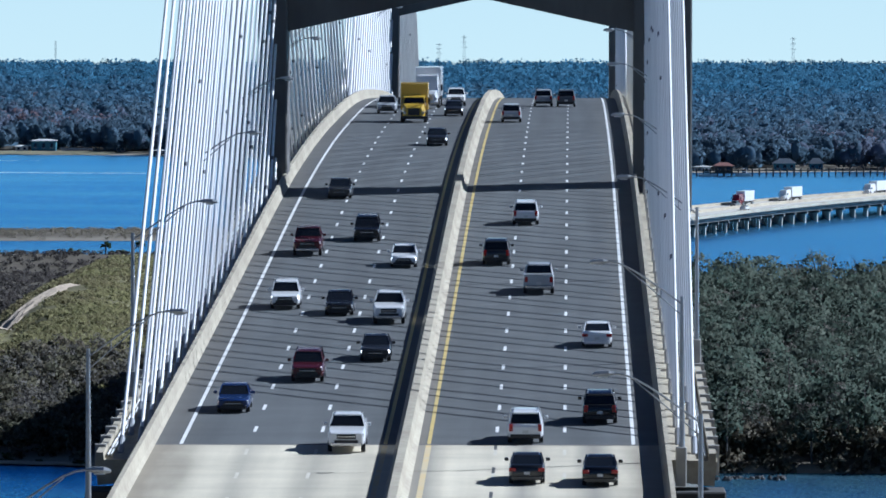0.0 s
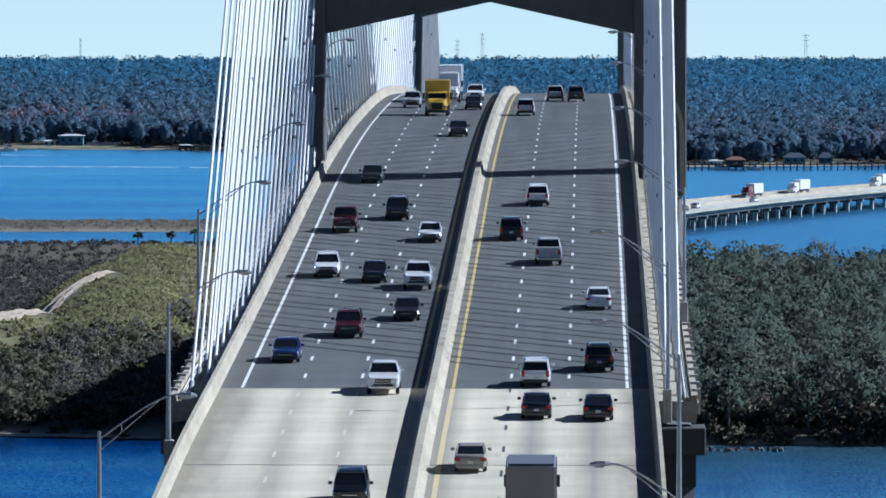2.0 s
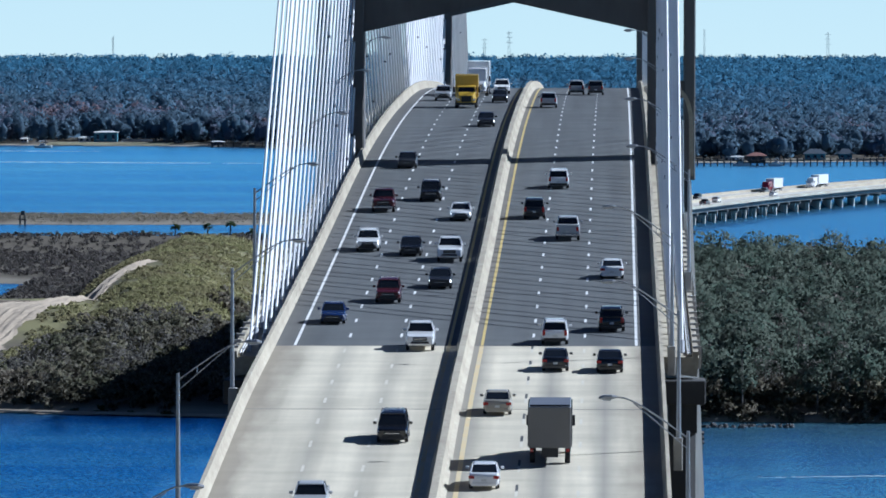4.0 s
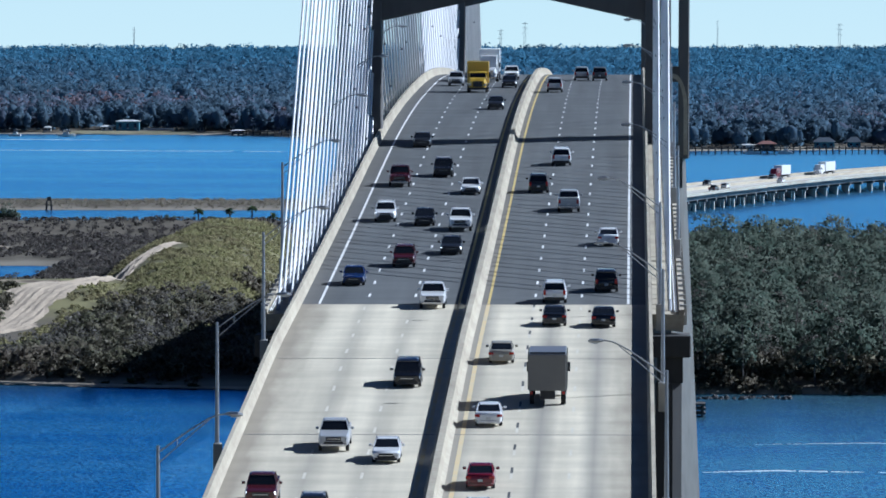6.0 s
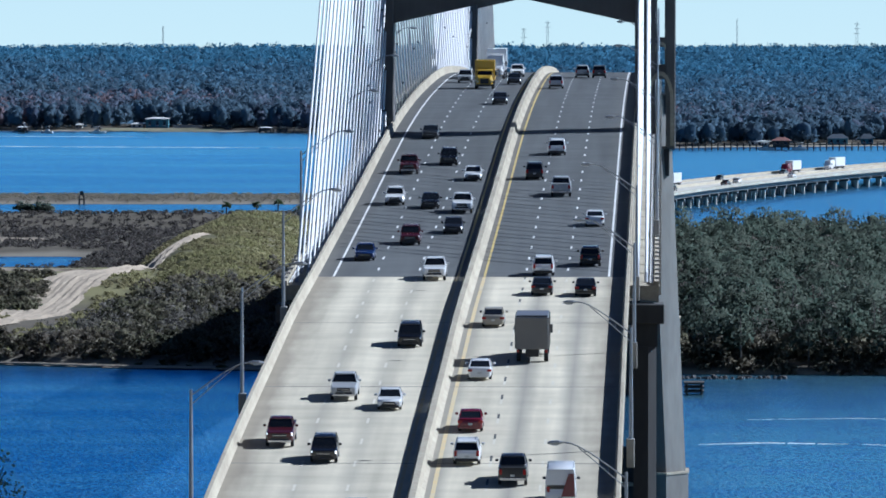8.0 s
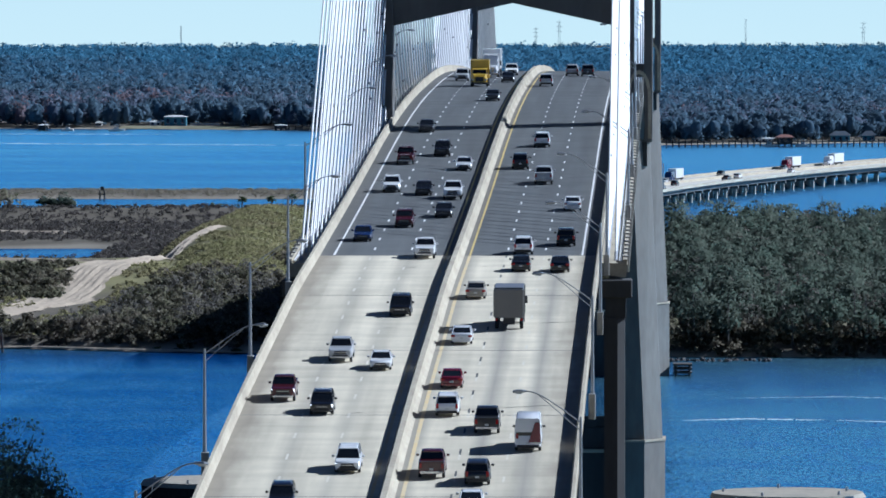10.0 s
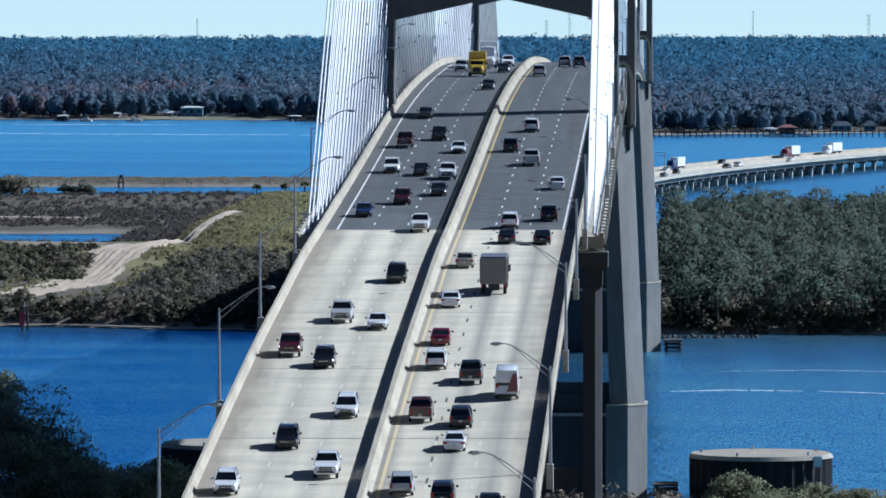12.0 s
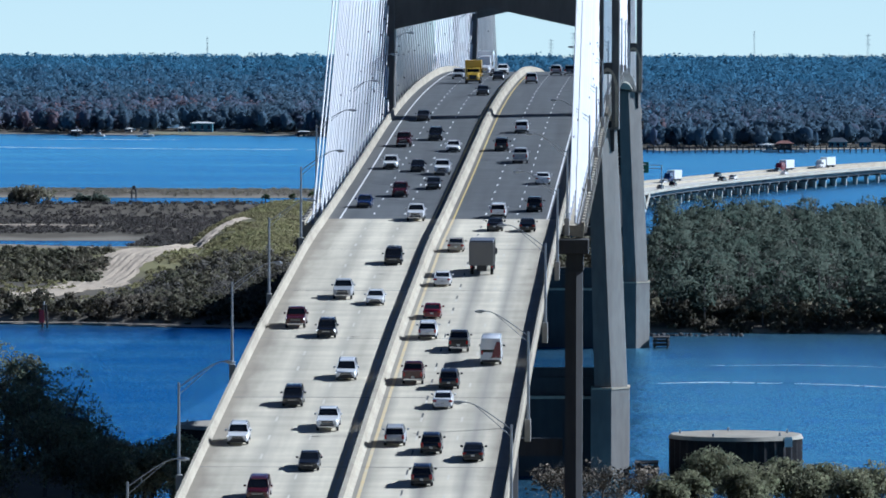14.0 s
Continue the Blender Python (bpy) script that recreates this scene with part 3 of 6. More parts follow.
def road_markings():
    for side in (-1, 1):
        for y0, y1, wm, ym in ((Y_START, Y_ASPHALT, FADED_WHITE, FADED_YELLOW), (Y_ASPHALT, Y_FAR, WHITE_PAINT, YELLOW_PAINT)):
            wide = 0.1 if y1 > -200 else 0.15
            if y1 > -200:
                bm = bmesh.new()
                strip(bm, side * 12.05 - wide, side * 12.05 + wide, y0, y1)
                tagged(part("edge_line", bm, wm), "white painted edge line on the road", "road marking", kind="structure")
            bm = bmesh.new()
            strip(bm, side * 1.16 - wide, side * 1.16 + wide, y0, y1)
            tagged(part("edge_line", bm, ym), "yellow painted line beside the median" if y1 > -200 else "faded yellow line beside the median", "road marking", kind="structure")
        for lane in (4.73, 8.39):
            white, faded, black = bmesh.new(), bmesh.new(), bmesh.new()
            y = -191.9 - 12.192 * 36
            while y < Y_FAR:
                if y > Y_ASPHALT:
                    strip(white, side * lane - 0.09, side * lane + 0.09, y - 1.5, y + 1.5)
                else:
                    strip(faded, side * lane - 0.09, side * lane + 0.09, y - 1.5, y + 1.5)
                    if side > 0 and lane < 5:
                        strip(black, side * lane - 0.085, side * lane + 0.085, y + 1.3, y + 4.4)
                y += 12.192
            tagged(part("lane_marking", white, WHITE_PAINT), "row of white lane dashes on the asphalt", "road marking", kind="structure")
            tagged(part("lane_marking", faded, FADED_WHITE), "row of faded lane dashes on the concrete", "road marking", kind="structure")
            if black.faces:
                tagged(part("lane_marking", black, BLACK_PAINT), "row of black contrast dashes on the concrete", "road marking", kind="structure")
            else:
                black.free()
    for y, w in ((-200.15, 0.25), (-246, 0.12), (-292, 0.14), (-338, 0.12), (-384, 0.14), (-430, 0.12), (-476, 0.14), (-522, 0.12)):
        for x0, x1 in ((-13.4, -0.62), (0.62, 13.4)):
            bm = bmesh.new()
            strip(bm, x0, x1, y - w, y + w, 0.009, 1)
            tagged(part("expansion_joint", bm, JOINT), "dark expansion joint across the roadway", "joint", kind="structure")


road_markings()

# ---- edge beams that carry the cable anchors ----


def edge_beams():
    for side in (-1, 1):
        beam = thing("edge_beam", "concrete edge beam with cable anchor blocks along the deck", "bridge beam", group="edge beams of the bridge", kind="structure")
        prof = [(13.92, -1.6), (16.3, -1.9), (16.45, -0.6), (16.3, -0.55), (14.3, -0.5), (13.92, -0.5)]
        part("beam", sweep(bmesh.new(), [(x * side, z) for x, z in prof], along(Y_ASPHALT - 3, Y_FAR + 3, 8)), BARRIER, beam)
        prof = [(15.98, -0.54), (16.4, -0.58), (16.4, -0.15), (16.02, -0.15)]
        part("kerb", sweep(bmesh.new(), [(x * side, z) for x, z in prof], along(Y_ASPHALT - 3, Y_FAR + 3, 8)), BARRIER, beam)
        for px in (15.66, 15.84):
            c = [(side * (px + 0.06 * math.cos(a)), -0.38 + 0.06 * math.sin(a)) for a in [k * math.tau / 6 for k in range(6)]]
            part("pipe", sweep(bmesh.new(), c, along(Y_ASPHALT - 2, Y_FAR + 2, 8)), CABLE, beam, "white service pipe")
        bm = box(bmesh.new(), -0.42, 0.16, -0.3, 0.3, -1.1, 0.5)
        me = bpy.data.meshes.new("block")
        bm.to_mesh(me)
        bm.free()
        me.materials.append(CONCRETE)
        for y in along(-200, 596, 4.75):
            piece("block", me, beam, pose(side * 16.46, y, deck(y) - 0.5, 0, 0, 0 if side > 0 else 180))


edge_beams()

# ---- towers ----


def tower(y):
    t = thing("bridge_tower", "tall concrete bridge tower with twin-shaft legs standing in the river", "bridge tower", pose(0, y, 0), group="towers of the bridge")
    zd = deck(0)
    for s in (-1, 1):
        # lower leg: chamfered on its outer front corner, flaring to a stepped foot
        def flare(x, y_):
            return (s * (abs(x) - 1.6 if abs(x) > 16 else abs(x) - 1.0), y_ * 0.86)
        out = [(14.8, -5.5), (17.2, -5.5), (19.4, -2.2), (19.4, 2.2), (17.2, 5.5), (14.8, 5.5)]
        out = [(s * x, q) for x, q in (out if s > 0 else out[::-1])]
        part("leg", prism(bmesh.new(), out, 12.5, zd - 2.0, flare), LEG, t)
        foot = [(s * x, q) for x, q in ([(14.3, -6.1), (17.2, -6.1), (19.7, -2.6), (19.7, 2.6), (17.2, 6.1), (14.3, 6.1)][::s])]
        part("foot", prism(bmesh.new(), foot, -3.5, 12.5), LEG, t)
        ledge = [(x * 1.004, q * 1.02) for x, q in foot]
        part("ledge", prism(bmesh.new(), ledge, 12.5, 12.75), BARRIER, t)
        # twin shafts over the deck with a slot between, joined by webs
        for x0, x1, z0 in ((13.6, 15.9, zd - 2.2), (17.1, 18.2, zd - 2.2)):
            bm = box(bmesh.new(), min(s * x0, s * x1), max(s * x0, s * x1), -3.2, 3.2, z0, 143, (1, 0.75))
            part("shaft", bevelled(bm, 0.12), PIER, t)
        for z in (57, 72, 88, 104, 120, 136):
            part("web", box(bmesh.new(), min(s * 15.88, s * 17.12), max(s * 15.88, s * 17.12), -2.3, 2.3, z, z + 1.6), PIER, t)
        # arched hood round the slot at the deck
        bm = bmesh.new()
        arc = [(16.5 + 1.5 * math.cos(a), zd + 3.2 + 3.4 * math.sin(a)) for a in [i * math.pi / 10 for i in range(11)]]
        inn = [(16.5 + 1.1 * math.cos(a), zd + 3.2 + 2.9 * math.sin(a)) for a in [i * math.pi / 10 for i in range(11)]]
        prof = [(18.0, zd - 1.8)] + arc + [(15.0, zd - 1.8), (15.4, zd - 1.8)] + inn[::-1] + [(17.6, zd - 1.8)]
        vs = [[bm.verts.new((s * x, q, z)) for x, z in prof] for q in (-3.5, -3.22)]
        n = len(prof)
        for i in range(n):
            bm.faces.new((vs[0][i], vs[0][(i + 1) % n], vs[1][(i + 1) % n], vs[1][i]))
        for i in range(len(arc) + 1):
            a, b = i, i + 1
            c, d = n - 2 - i, n - 1 - i
            for ring in vs:
                bm.faces.new((ring[a], ring[b], ring[c], ring[d]))
        bmesh.ops.recalc_face_normals(bm, faces=bm.faces[:])
        part("arch_hood", bm, BARRIER, t)
    # crossbeam over the traffic with a gabled underside
    bm = bmesh.new()
    prof = [(-13.6, 63.3), (0, 66.3), (13.6, 63.3), (13.6, 70.2), (-13.6, 70.2)]
    rings = [[bm.verts.new((x, q, z)) for x, z in prof] for q in (-2.4, 2.4)]
    for i in range(5):
        bm.faces.new((rings[0][i], rings[0][(i + 1) % 5], rings[1][(i + 1) % 5], rings[1][i]))
    bm.faces.new(rings[0][::-1])
    bm.faces.new(rings[1])
    bmesh.ops.recalc_face_normals(bm, faces=bm.faces[:])
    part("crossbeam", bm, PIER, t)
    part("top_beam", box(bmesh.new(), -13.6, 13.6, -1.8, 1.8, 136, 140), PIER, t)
    part("deck_beam", box(bmesh.new(), -17.5, 17.5, -3.1, 3.1, zd - 5.2, zd - 2.2), SHADE_PIER, t)
    part("pier_wall", box(bmesh.new(), -14.4, 14.4, -2.6, 2.6, -3.5, 11.0), SHADE_PIER, t)
    part("upper_wall", box(bmesh.new(), -14.9, 14.9, -1.6, 1.6, 11.4, 14.0), SHADE_PIER, t)
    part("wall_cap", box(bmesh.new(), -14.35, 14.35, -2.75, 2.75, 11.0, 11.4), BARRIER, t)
    part("strut", box(bmesh.new(), -14.9, 14.9, -1.2, 1.2, 14.0, 15.3), SHADE_PIER, t)
    return t


tower(0)
tower(MAIN)
for x, y in ((22.2, -1.0), (-22.2, -1.0), (22.0, 395.0)):
    f = thing("fender", "dark timber fender beside the tower foot in the water", "fender", pose(x, y, 0), group="fenders at the towers")
    for q in (-2.4, -0.8, 0.8, 2.4):
        for p in (-1.2, 1.2):
            part("pile", tube(bmesh.new(), (p, q, -3.2), (p, q, 2.0), 0.22, 0.22, 8), TIMBER, f)
    for z in (0.4, 1.1, 1.8):
        part("wale", box(bmesh.new(), -1.65, 1.65, -2.8, 2.8, z, z + 0.28), TIMBER, f)

# ---- stay cables, in two planes each side ----


def cables():
    bm = tube(bmesh.new(), (0, 0, 0), (0, 0, 1), 1, 1, 10)
    me = bpy.data.meshes.new("stay_cable")
    bm.to_mesh(me)
    bm.free()
    me.materials.append(CABLE)
    me.shade_smooth()
    cm = bpy.data.meshes.new("collar")
    bm = tube(bmesh.new(), (0, 0, -0.5), (0, 0, 0.5), 1, 1, 10)
    bm.to_mesh(cm)
    bm.free()
    cm.materials.append(COLLAR)
    sm = cm.copy()
    sm.name = "sleeve"
    sm.materials[0] = SLEEVE
    rise = 0.455
    rng = random.Random(4)
    for ty in (0.0, MAIN):
        for way in (-1, 1):
            for s in (-1, 1):
                h = thing("cable_harp", "harp of parallel white stay cables rising to the tower", "stay cables", group="cable harps of the bridge")
                for k in range(21):
                    for px in (14.5, 15.3):
                        ya = ty + way * (6.0 + 9.45 * k + (4.7 if px > 15 else 0.0))
                        za = deck(ya) - 0.6
                        top = deck(ty + way * 6) + 3 + rise * (9.45 * k + (4.7 if px > 15 else 0.0))
                        a, b = Vector((s * px, ya, za)), Vector((s * px, ty + way * 2.3, top))
                        d = b - a
                        m = Matrix.Translation(a) @ d.to_track_quat("Z", "Y").to_matrix().to_4x4()
                        c = piece("stay_cable", me, h, m @ Matrix.Diagonal((0.102, 0.102, d.length, 1)))
                        q = rng.uniform(0.08, 0.9)
                        g = piece("collar", cm, h, m @ Matrix.Translation((0, 0, d.length * q)) @ Matrix.Diagonal((0.128, 0.128, 0.45, 1)))
                        piece("sleeve", sm, h, m @ Matrix.Translation((0, 0, 0.9)) @ Matrix.Diagonal((0.17, 0.17, 1.8, 1)), "grey anchor sleeve")


cables()

# ---- piers of the approach ----


def pier(y, wide=False):
    t = thing("bridge_pier", "grey concrete pier with two columns and a cap under the deck", "bridge pier", pose(0, y, 0), group="piers of the approach")
    z = deck(y) - 2.4
    g = float(height(0, y)) - 1.0
    for s in (-1, 1):
        out = [(14.2, -1.8), (15.5, -1.8), (16.2, -1.1), (16.2, 1.8), (14.2, 1.8)] if wide else [(7.0, -1.2), (9.2, -1.2), (9.8, -0.6), (9.8, 1.2), (7.0, 1.2)]
        out = [(s * x, q) for x, q in (out if s > 0 else out[::-1])]
        part("column", prism(bmesh.new(), out, g, z - (3.4 if wide else 2.2)), SHADE_PIER, t)
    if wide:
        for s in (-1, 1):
            part("bearing_block", box(bmesh.new(), min(s * 14.3, s * 16.3), max(s * 14.3, s * 16.3), -1.6, 1.6, z - 3.4, z - 1.4), SHADE_PIER, t)
        part("cap", bevelled(box(bmesh.new(), -16.9, 16.9, -2.1, 2.1, z - 1.4, z + 0.3), 0.08), SHADE_PIER, t)
        part("strut", box(bmesh.new(), -13.9, 13.9, -0.9, 0.9, 15, 17), SHADE_PIER, t)
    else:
        part("cap", bevelled(box(bmesh.new(), -12.6, 12.6, -1.4, 1.4, z - 2.2, z + 0.05), 0.15), SHADE_PIER, t)
    return t


pier(-202.6, True)
for y in (-246, -292, -338, -384, -430, -476, -522, -568, -614):
    pier(y)
pier(598.5, True)
for y in (646, 694, 742, 790, 840, 890, 940, 990, 1040, 1090, 1140, 1190):
    pier(y)
# abutment at the near end of the deck
bm = box(bmesh.new(), -14.2, 14.2, Y_START - 1700, Y_START, -1, deck(Y_START) - 0.2)
tagged(part("embankment", bm, GROUND), "earth embankment carrying the road behind the bridge", "embankment", kind="structure")
bm = box(bmesh.new(), -13.9, 13.9, Y_START - 1700, Y_START - 0.01, deck(Y_START) - 0.2, deck(Y_START))
tagged(part("road", bm, CONCRETE_ROAD), "concrete road on the embankment", "road", kind="structure")

# ---- street lamps ----


def lamp_proto():
    """Faces -x: pole outside the parapet on a bracket, curved truss arm, cobra head over the lane."""
    t = thing("street_lamp", "grey galvanised street lamp on the bridge parapet with a curved arm", "street lamp", group="street lamps of the bridge")
    part("bracket", bevelled(box(bmesh.new(), -0.12, 0.45, -0.35, 0.35, -1.3, 0.75), 0.05), CONCRETE, t)
    part("pole", tube(bmesh.new(), (0.2, 0, 0.75), (0.2, 0, 8.6), 0.15, 0.09, 10), STEEL, t)
    bm = bmesh.new()
    pts = [(0.2, 0, 8.2), (-0.9, 0, 9.0), (-2.0, 0, 9.75), (-2.7, 0, 10.15), (-3.2, 0, 10.35), (-3.7, 0, 10.42)]
    for a, b in zip(pts, pts[1:]):
        tube(bm, a, b, 0.05, 0.05, 6, False)
    part("arm", bm, STEEL, t)
    bm = bmesh.new()
    low = [(0.2, 0, 7.6), (-0.9, 0, 8.55), (-2.0, 0, 9.5), (-2.75, 0, 10.1)]
    for a, b in zip(low, low[1:]):
        tube(bm, a, b, 0.035, 0.035, 6, False)
    tube(bm, (-0.9, 0, 8.55), (-0.9, 0, 9.0), 0.025, 0.025, 5, False)
    part("brace", bm, STEEL, t)
    bm = bmesh.new()
    st = [(-3.65, 0.07, 10.36, 10.48), (-3.9, 0.18, 10.3, 10.53), (-4.35, 0.21, 10.27, 10.53), (-4.62, 0.11, 10.3, 10.44)]
    rings = []
    for x, w, z0, z1 in st:
        rings.append([bm.verts.new(c) for c in ((x, -w, (z0 + z1) / 2), (x, -w * 0.6, z1), (x, w * 0.6, z1), (x, w, (z0 + z1) / 2), (x, w * 0.6, z0), (x, -w * 0.6, z0))])
    for a, b in zip(rings, rings[1:]):
        for i in range(6):
            bm.faces.new((a[i], a[(i + 1) % 6], b[(i + 1) % 6], b[i]))
    bm.faces.new(rings[0][::-1])
    bm.faces.new(rings[-1])
    bmesh.ops.recalc_face_normals(bm, faces=bm.faces[:])
    head = part("lamp_head", bm, LAMPGREY, t)
    part("lens", box(bmesh.new(), -4.4, -3.95, -0.14, 0.14, 10.22, 10.29), LENS, head)
    return t


def street_lamps():
    proto = lamp_proto()
    first = True
    right = [-587, -526, -465, -404, -330, -267.5, -208.5, -151, -91, -30, 31, 92, 153, 214, 275, 336]
    left = [-560, -499, -440, -365.5, -303, -240, -172, -110, -50, 12, 72, 132, 192, 252, 312]
    for s, ys in ((1, right), (-1, left)):
        for y in ys:
            x = 16.0 if y > -205 else 14.3
            m = pose(s * x, y, deck(y) + (0.55 if y > -205 else 0), 0, 0, 0 if s > 0 else 180)
            if first:
                proto.matrix_basis, first = m, False
            else:
                copy_thing(proto, m)


street_lamps()

# ---- vehicles: the nose points along +y ----

PAINTS = {
    "white": ((0.78, 0.78, 0.77), 0.25), "silver": ((0.42, 0.43, 0.44), 0.3), "grey": ((0.07, 0.075, 0.08), 0.3), "black": ((0.006, 0.006, 0.007), 0.25),
    "dark_blue": ((0.012, 0.03, 0.11), 0.25), "dark_red": ((0.06, 0.006, 0.010), 0.25), "red": ((0.16, 0.008, 0.02), 0.25), "tan": ((0.33, 0.30, 0.24), 0.3),
    "yellow": ((0.62, 0.40, 0.03), 0.35), "charcoal": ((0.012, 0.013, 0.016), 0.3), "steel": ((0.16, 0.155, 0.145), 0.6)}
PAINT = {k: material("car_paint_" + k, c, r, 0.0, other=tuple(v * 0.93 for v in c), scale=1.2, fine=9, coat=0.6) for k, (c, r) in PAINTS.items()}


def loft(bm, stations):
    """Stations of (y, half outline of (x, z) from the bottom up), mirrored in x and joined."""
    rings = []
    for y, half in stations:
        pts = [(x, z) for x, z in half] + [(-x, z) for x, z in half[::-1]]
        rings.append([bm.verts.new((x, y, z)) for x, z in pts])
    n = len(rings[0])
    for a, b in zip(rings, rings[1:]):
        for i in range(n):
            bm.faces.new((a[i], a[(i + 1) % n], b[(i + 1) % n], b[i]))
    bm.faces.new(rings[0][::-1])
    bm.faces.new(rings[-1])
    bmesh.ops.recalc_face_normals(bm, faces=bm.faces[:])
    return bm


# length, width, height, ground gap, hood height, belt, tail deck height, cowl y, roof front, roof rear, glass foot at the rear, wheel radius
SHAPES = {
    "sedan": (4.75, 1.84, 1.45, 0.2, 0.86, 0.95, 1.02, 0.95, 0.25, -0.85, -1.7, 0.33),
    "suv": (4.75, 1.92, 1.72, 0.26, 1.02, 1.1, 1.12, 1.0, 0.4, -1.85, -2.22, 0.37),
    "minivan": (5.1, 1.98, 1.76, 0.22, 0.98, 1.08, 1.1, 1.35, 0.65, -2.1, -2.42, 0.35),
    "pickup": (5.75, 2.02, 1.9, 0.36, 1.2, 1.28, 1.25, 1.05, 0.5, -0.75, -1.0, 0.41),
    "van": (5.9, 2.05, 2.65, 0.28, 1.25, 1.35, 1.35, 1.75, 1.15, -2.85, -2.92, 0.36)}
WORDS = {"dark_blue": "dark blue", "dark_red": "dark red", "steel": "grey steel"}


def wheels(t, w, r, spots, gauge=0.22):
    for y in spots:
        for s in (-1, 1):
            x = s * (w / 2 - gauge / 2 - 0.02)
            tyre = part("wheel", tube(bmesh.new(), (x - gauge / 2, y, r), (x + gauge / 2, y, r), r, r, 16), RUBBER, t)
            part("rim", tube(bmesh.new(), (x + s * gauge * 0.5, y, r), (x + s * (gauge * 0.5 + 0.015), y, r), r * 0.66, r * 0.6, 12), RIM, tyre)


def car(kind, colour, x, y, z, tilt, heading, where):
    L, W, H, g, hood, belt, tail, cowl, rf, rr, foot, r = SHAPES[kind]
    paint, h, w = PAINT[colour], L / 2, W / 2
    t = thing({"suv": "sport_utility_car", "minivan": "minivan", "sedan": "sedan", "pickup": "pickup_truck", "van": "van"}[kind],
              "%s %s driving on the %s" % (WORDS.get(colour, colour), {"suv": "sport utility car", "sedan": "saloon car", "pickup": "pickup truck with open bed", "minivan": "minivan", "van": "high-roofed delivery van"}[kind], where),
              "pickup truck" if kind == "pickup" else "van" if "van" in kind else "car", pose(x, y, z, tilt, 0, heading), group="traffic on the bridge")
    ft = cowl

    def ring(k, b, top):
        return [(w * k * 0.82, b), (w * k * 0.97, b + 0.12), (w * k, b + (top - b) * 0.45), (w * k * 0.985, top - (top - b) * 0.16), (w * k * 0.9, top)]
    st = [(h, ring(0.84, g + 0.1, hood - 0.17)), (h - 0.1, ring(0.93, g, hood - 0.09)), (h - 0.6, ring(0.99, g, hood - 0.03)), (ft, ring(1, g, hood + 0.06)), (ft - 0.5, ring(1, g, belt))]
    if kind == "pickup":
        st += [(foot, ring(1, g, belt)), (-h + 0.25, ring(0.99, g, tail)), (-h, ring(0.96, g + 0.1, tail - 0.03))]
    else:
        st += [(foot + 0.35, ring(1, g, belt)), (-h + 0.35, ring(0.98, g, tail)), (-h + 0.1, ring(0.93, g + 0.04, tail - 0.06)), (-h, ring(0.82, g + 0.14, tail - 0.18))]
    part("body", loft(bmesh.new(), st), paint, t, smooth=True)
    # glasshouse, roof and pillars
    tw, bw = (w * 0.74, w * 0.9) if kind != "van" else (w * 0.84, w * 0.95)
    zt = H - 0.07
    bm = loft(bmesh.new(), [(cowl + 0.05, [(bw, hood), (bw, hood + 0.06)]), (rf, [(bw, belt - 0.05), (tw, zt)]), (rr, [(bw, belt - 0.05), (tw, zt)]), (foot, [(bw * 0.97, belt - 0.1), (bw * 0.95, belt)])])
    if kind == "van":
        part("windshield", bm, GLASS, t)
        part("cargo_body", loft(bmesh.new(), [(0.75, [(w, belt - 0.2), (w * 0.99, belt + 0.3), (w * 0.9, zt - 0.1), (w * 0.8, zt + 0.02)]),
                                              (-h + 0.1, [(w, belt - 0.2), (w * 0.99, belt + 0.3), (w * 0.9, zt - 0.1), (w * 0.8, zt + 0.02)]),
                                              (-h + 0.04, [(w * 0.97, g + 0.3), (w * 0.96, belt), (w * 0.88, zt - 0.1), (w * 0.8, zt - 0.04)])]), paint, t)
    else:
        part("glasshouse", bm, GLASS, t, "dark tinted glass")
    bm = loft(bmesh.new(), [(rf + 0.06, [(tw * 0.97, zt - 0.06), (tw * 0.9, zt)]), (rf - 0.2, [(tw * 1.02, zt - 0.03), (tw * 0.86, H)]), (rr + 0.2, [(tw * 1.02, zt - 0.03), (tw * 0.86, H)]), (rr - 0.06, [(tw * 0.97, zt - 0.08), (tw * 0.88, zt - 0.01)])])
    part("roof", bm, paint, t, smooth=True)
    for s in (-1, 1):
        mid = (rf + rr) / 2
        for y0, z0, x0, y1, x1 in ((cowl, hood + 0.05, bw, rf, tw), (mid, belt - 0.02, bw, mid, tw), (foot, belt, bw * 0.97, rr, tw)):
            part("pillar", tube(bmesh.new(), (s * x0, y0, z0), (s * (x1 + 0.01), y1, zt), 0.045, 0.04, 5), paint, t)
        part("headlight", bevelled(box(bmesh.new(), s * w * 0.72 - 0.2, s * w * 0.72 + 0.17, h - 0.22, h - 0.045, hood - 0.36, hood - 0.15), 0.03), HEADLIGHT_ON if int(abs(y)) % 3 == 0 else HEADLIGHT, t)
        tl = (0.1, 0.32) if kind in ("suv", "minivan", "pickup", "van") else (0.17, 0.12)
        tz = tail - 0.28 if kind != "van" else 1.2
        part("tail_light", bevelled(box(bmesh.new(), s * w * 0.8 - tl[0], s * w * 0.8 + tl[0], -h + 0.0 - 0.02, -h + 0.14, tz - tl[1] / 2, tz + tl[1] / 2 + 0.06), 0.02), TAILLIGHT, t)
        m = part("mirror", bevelled(box(bmesh.new(), s * (w + 0.13) - 0.11, s * (w + 0.13) + 0.11, cowl - 0.42, cowl - 0.25, belt - 0.02, belt + 0.15), 0.03), paint if kind != "van" else TRIM, t)
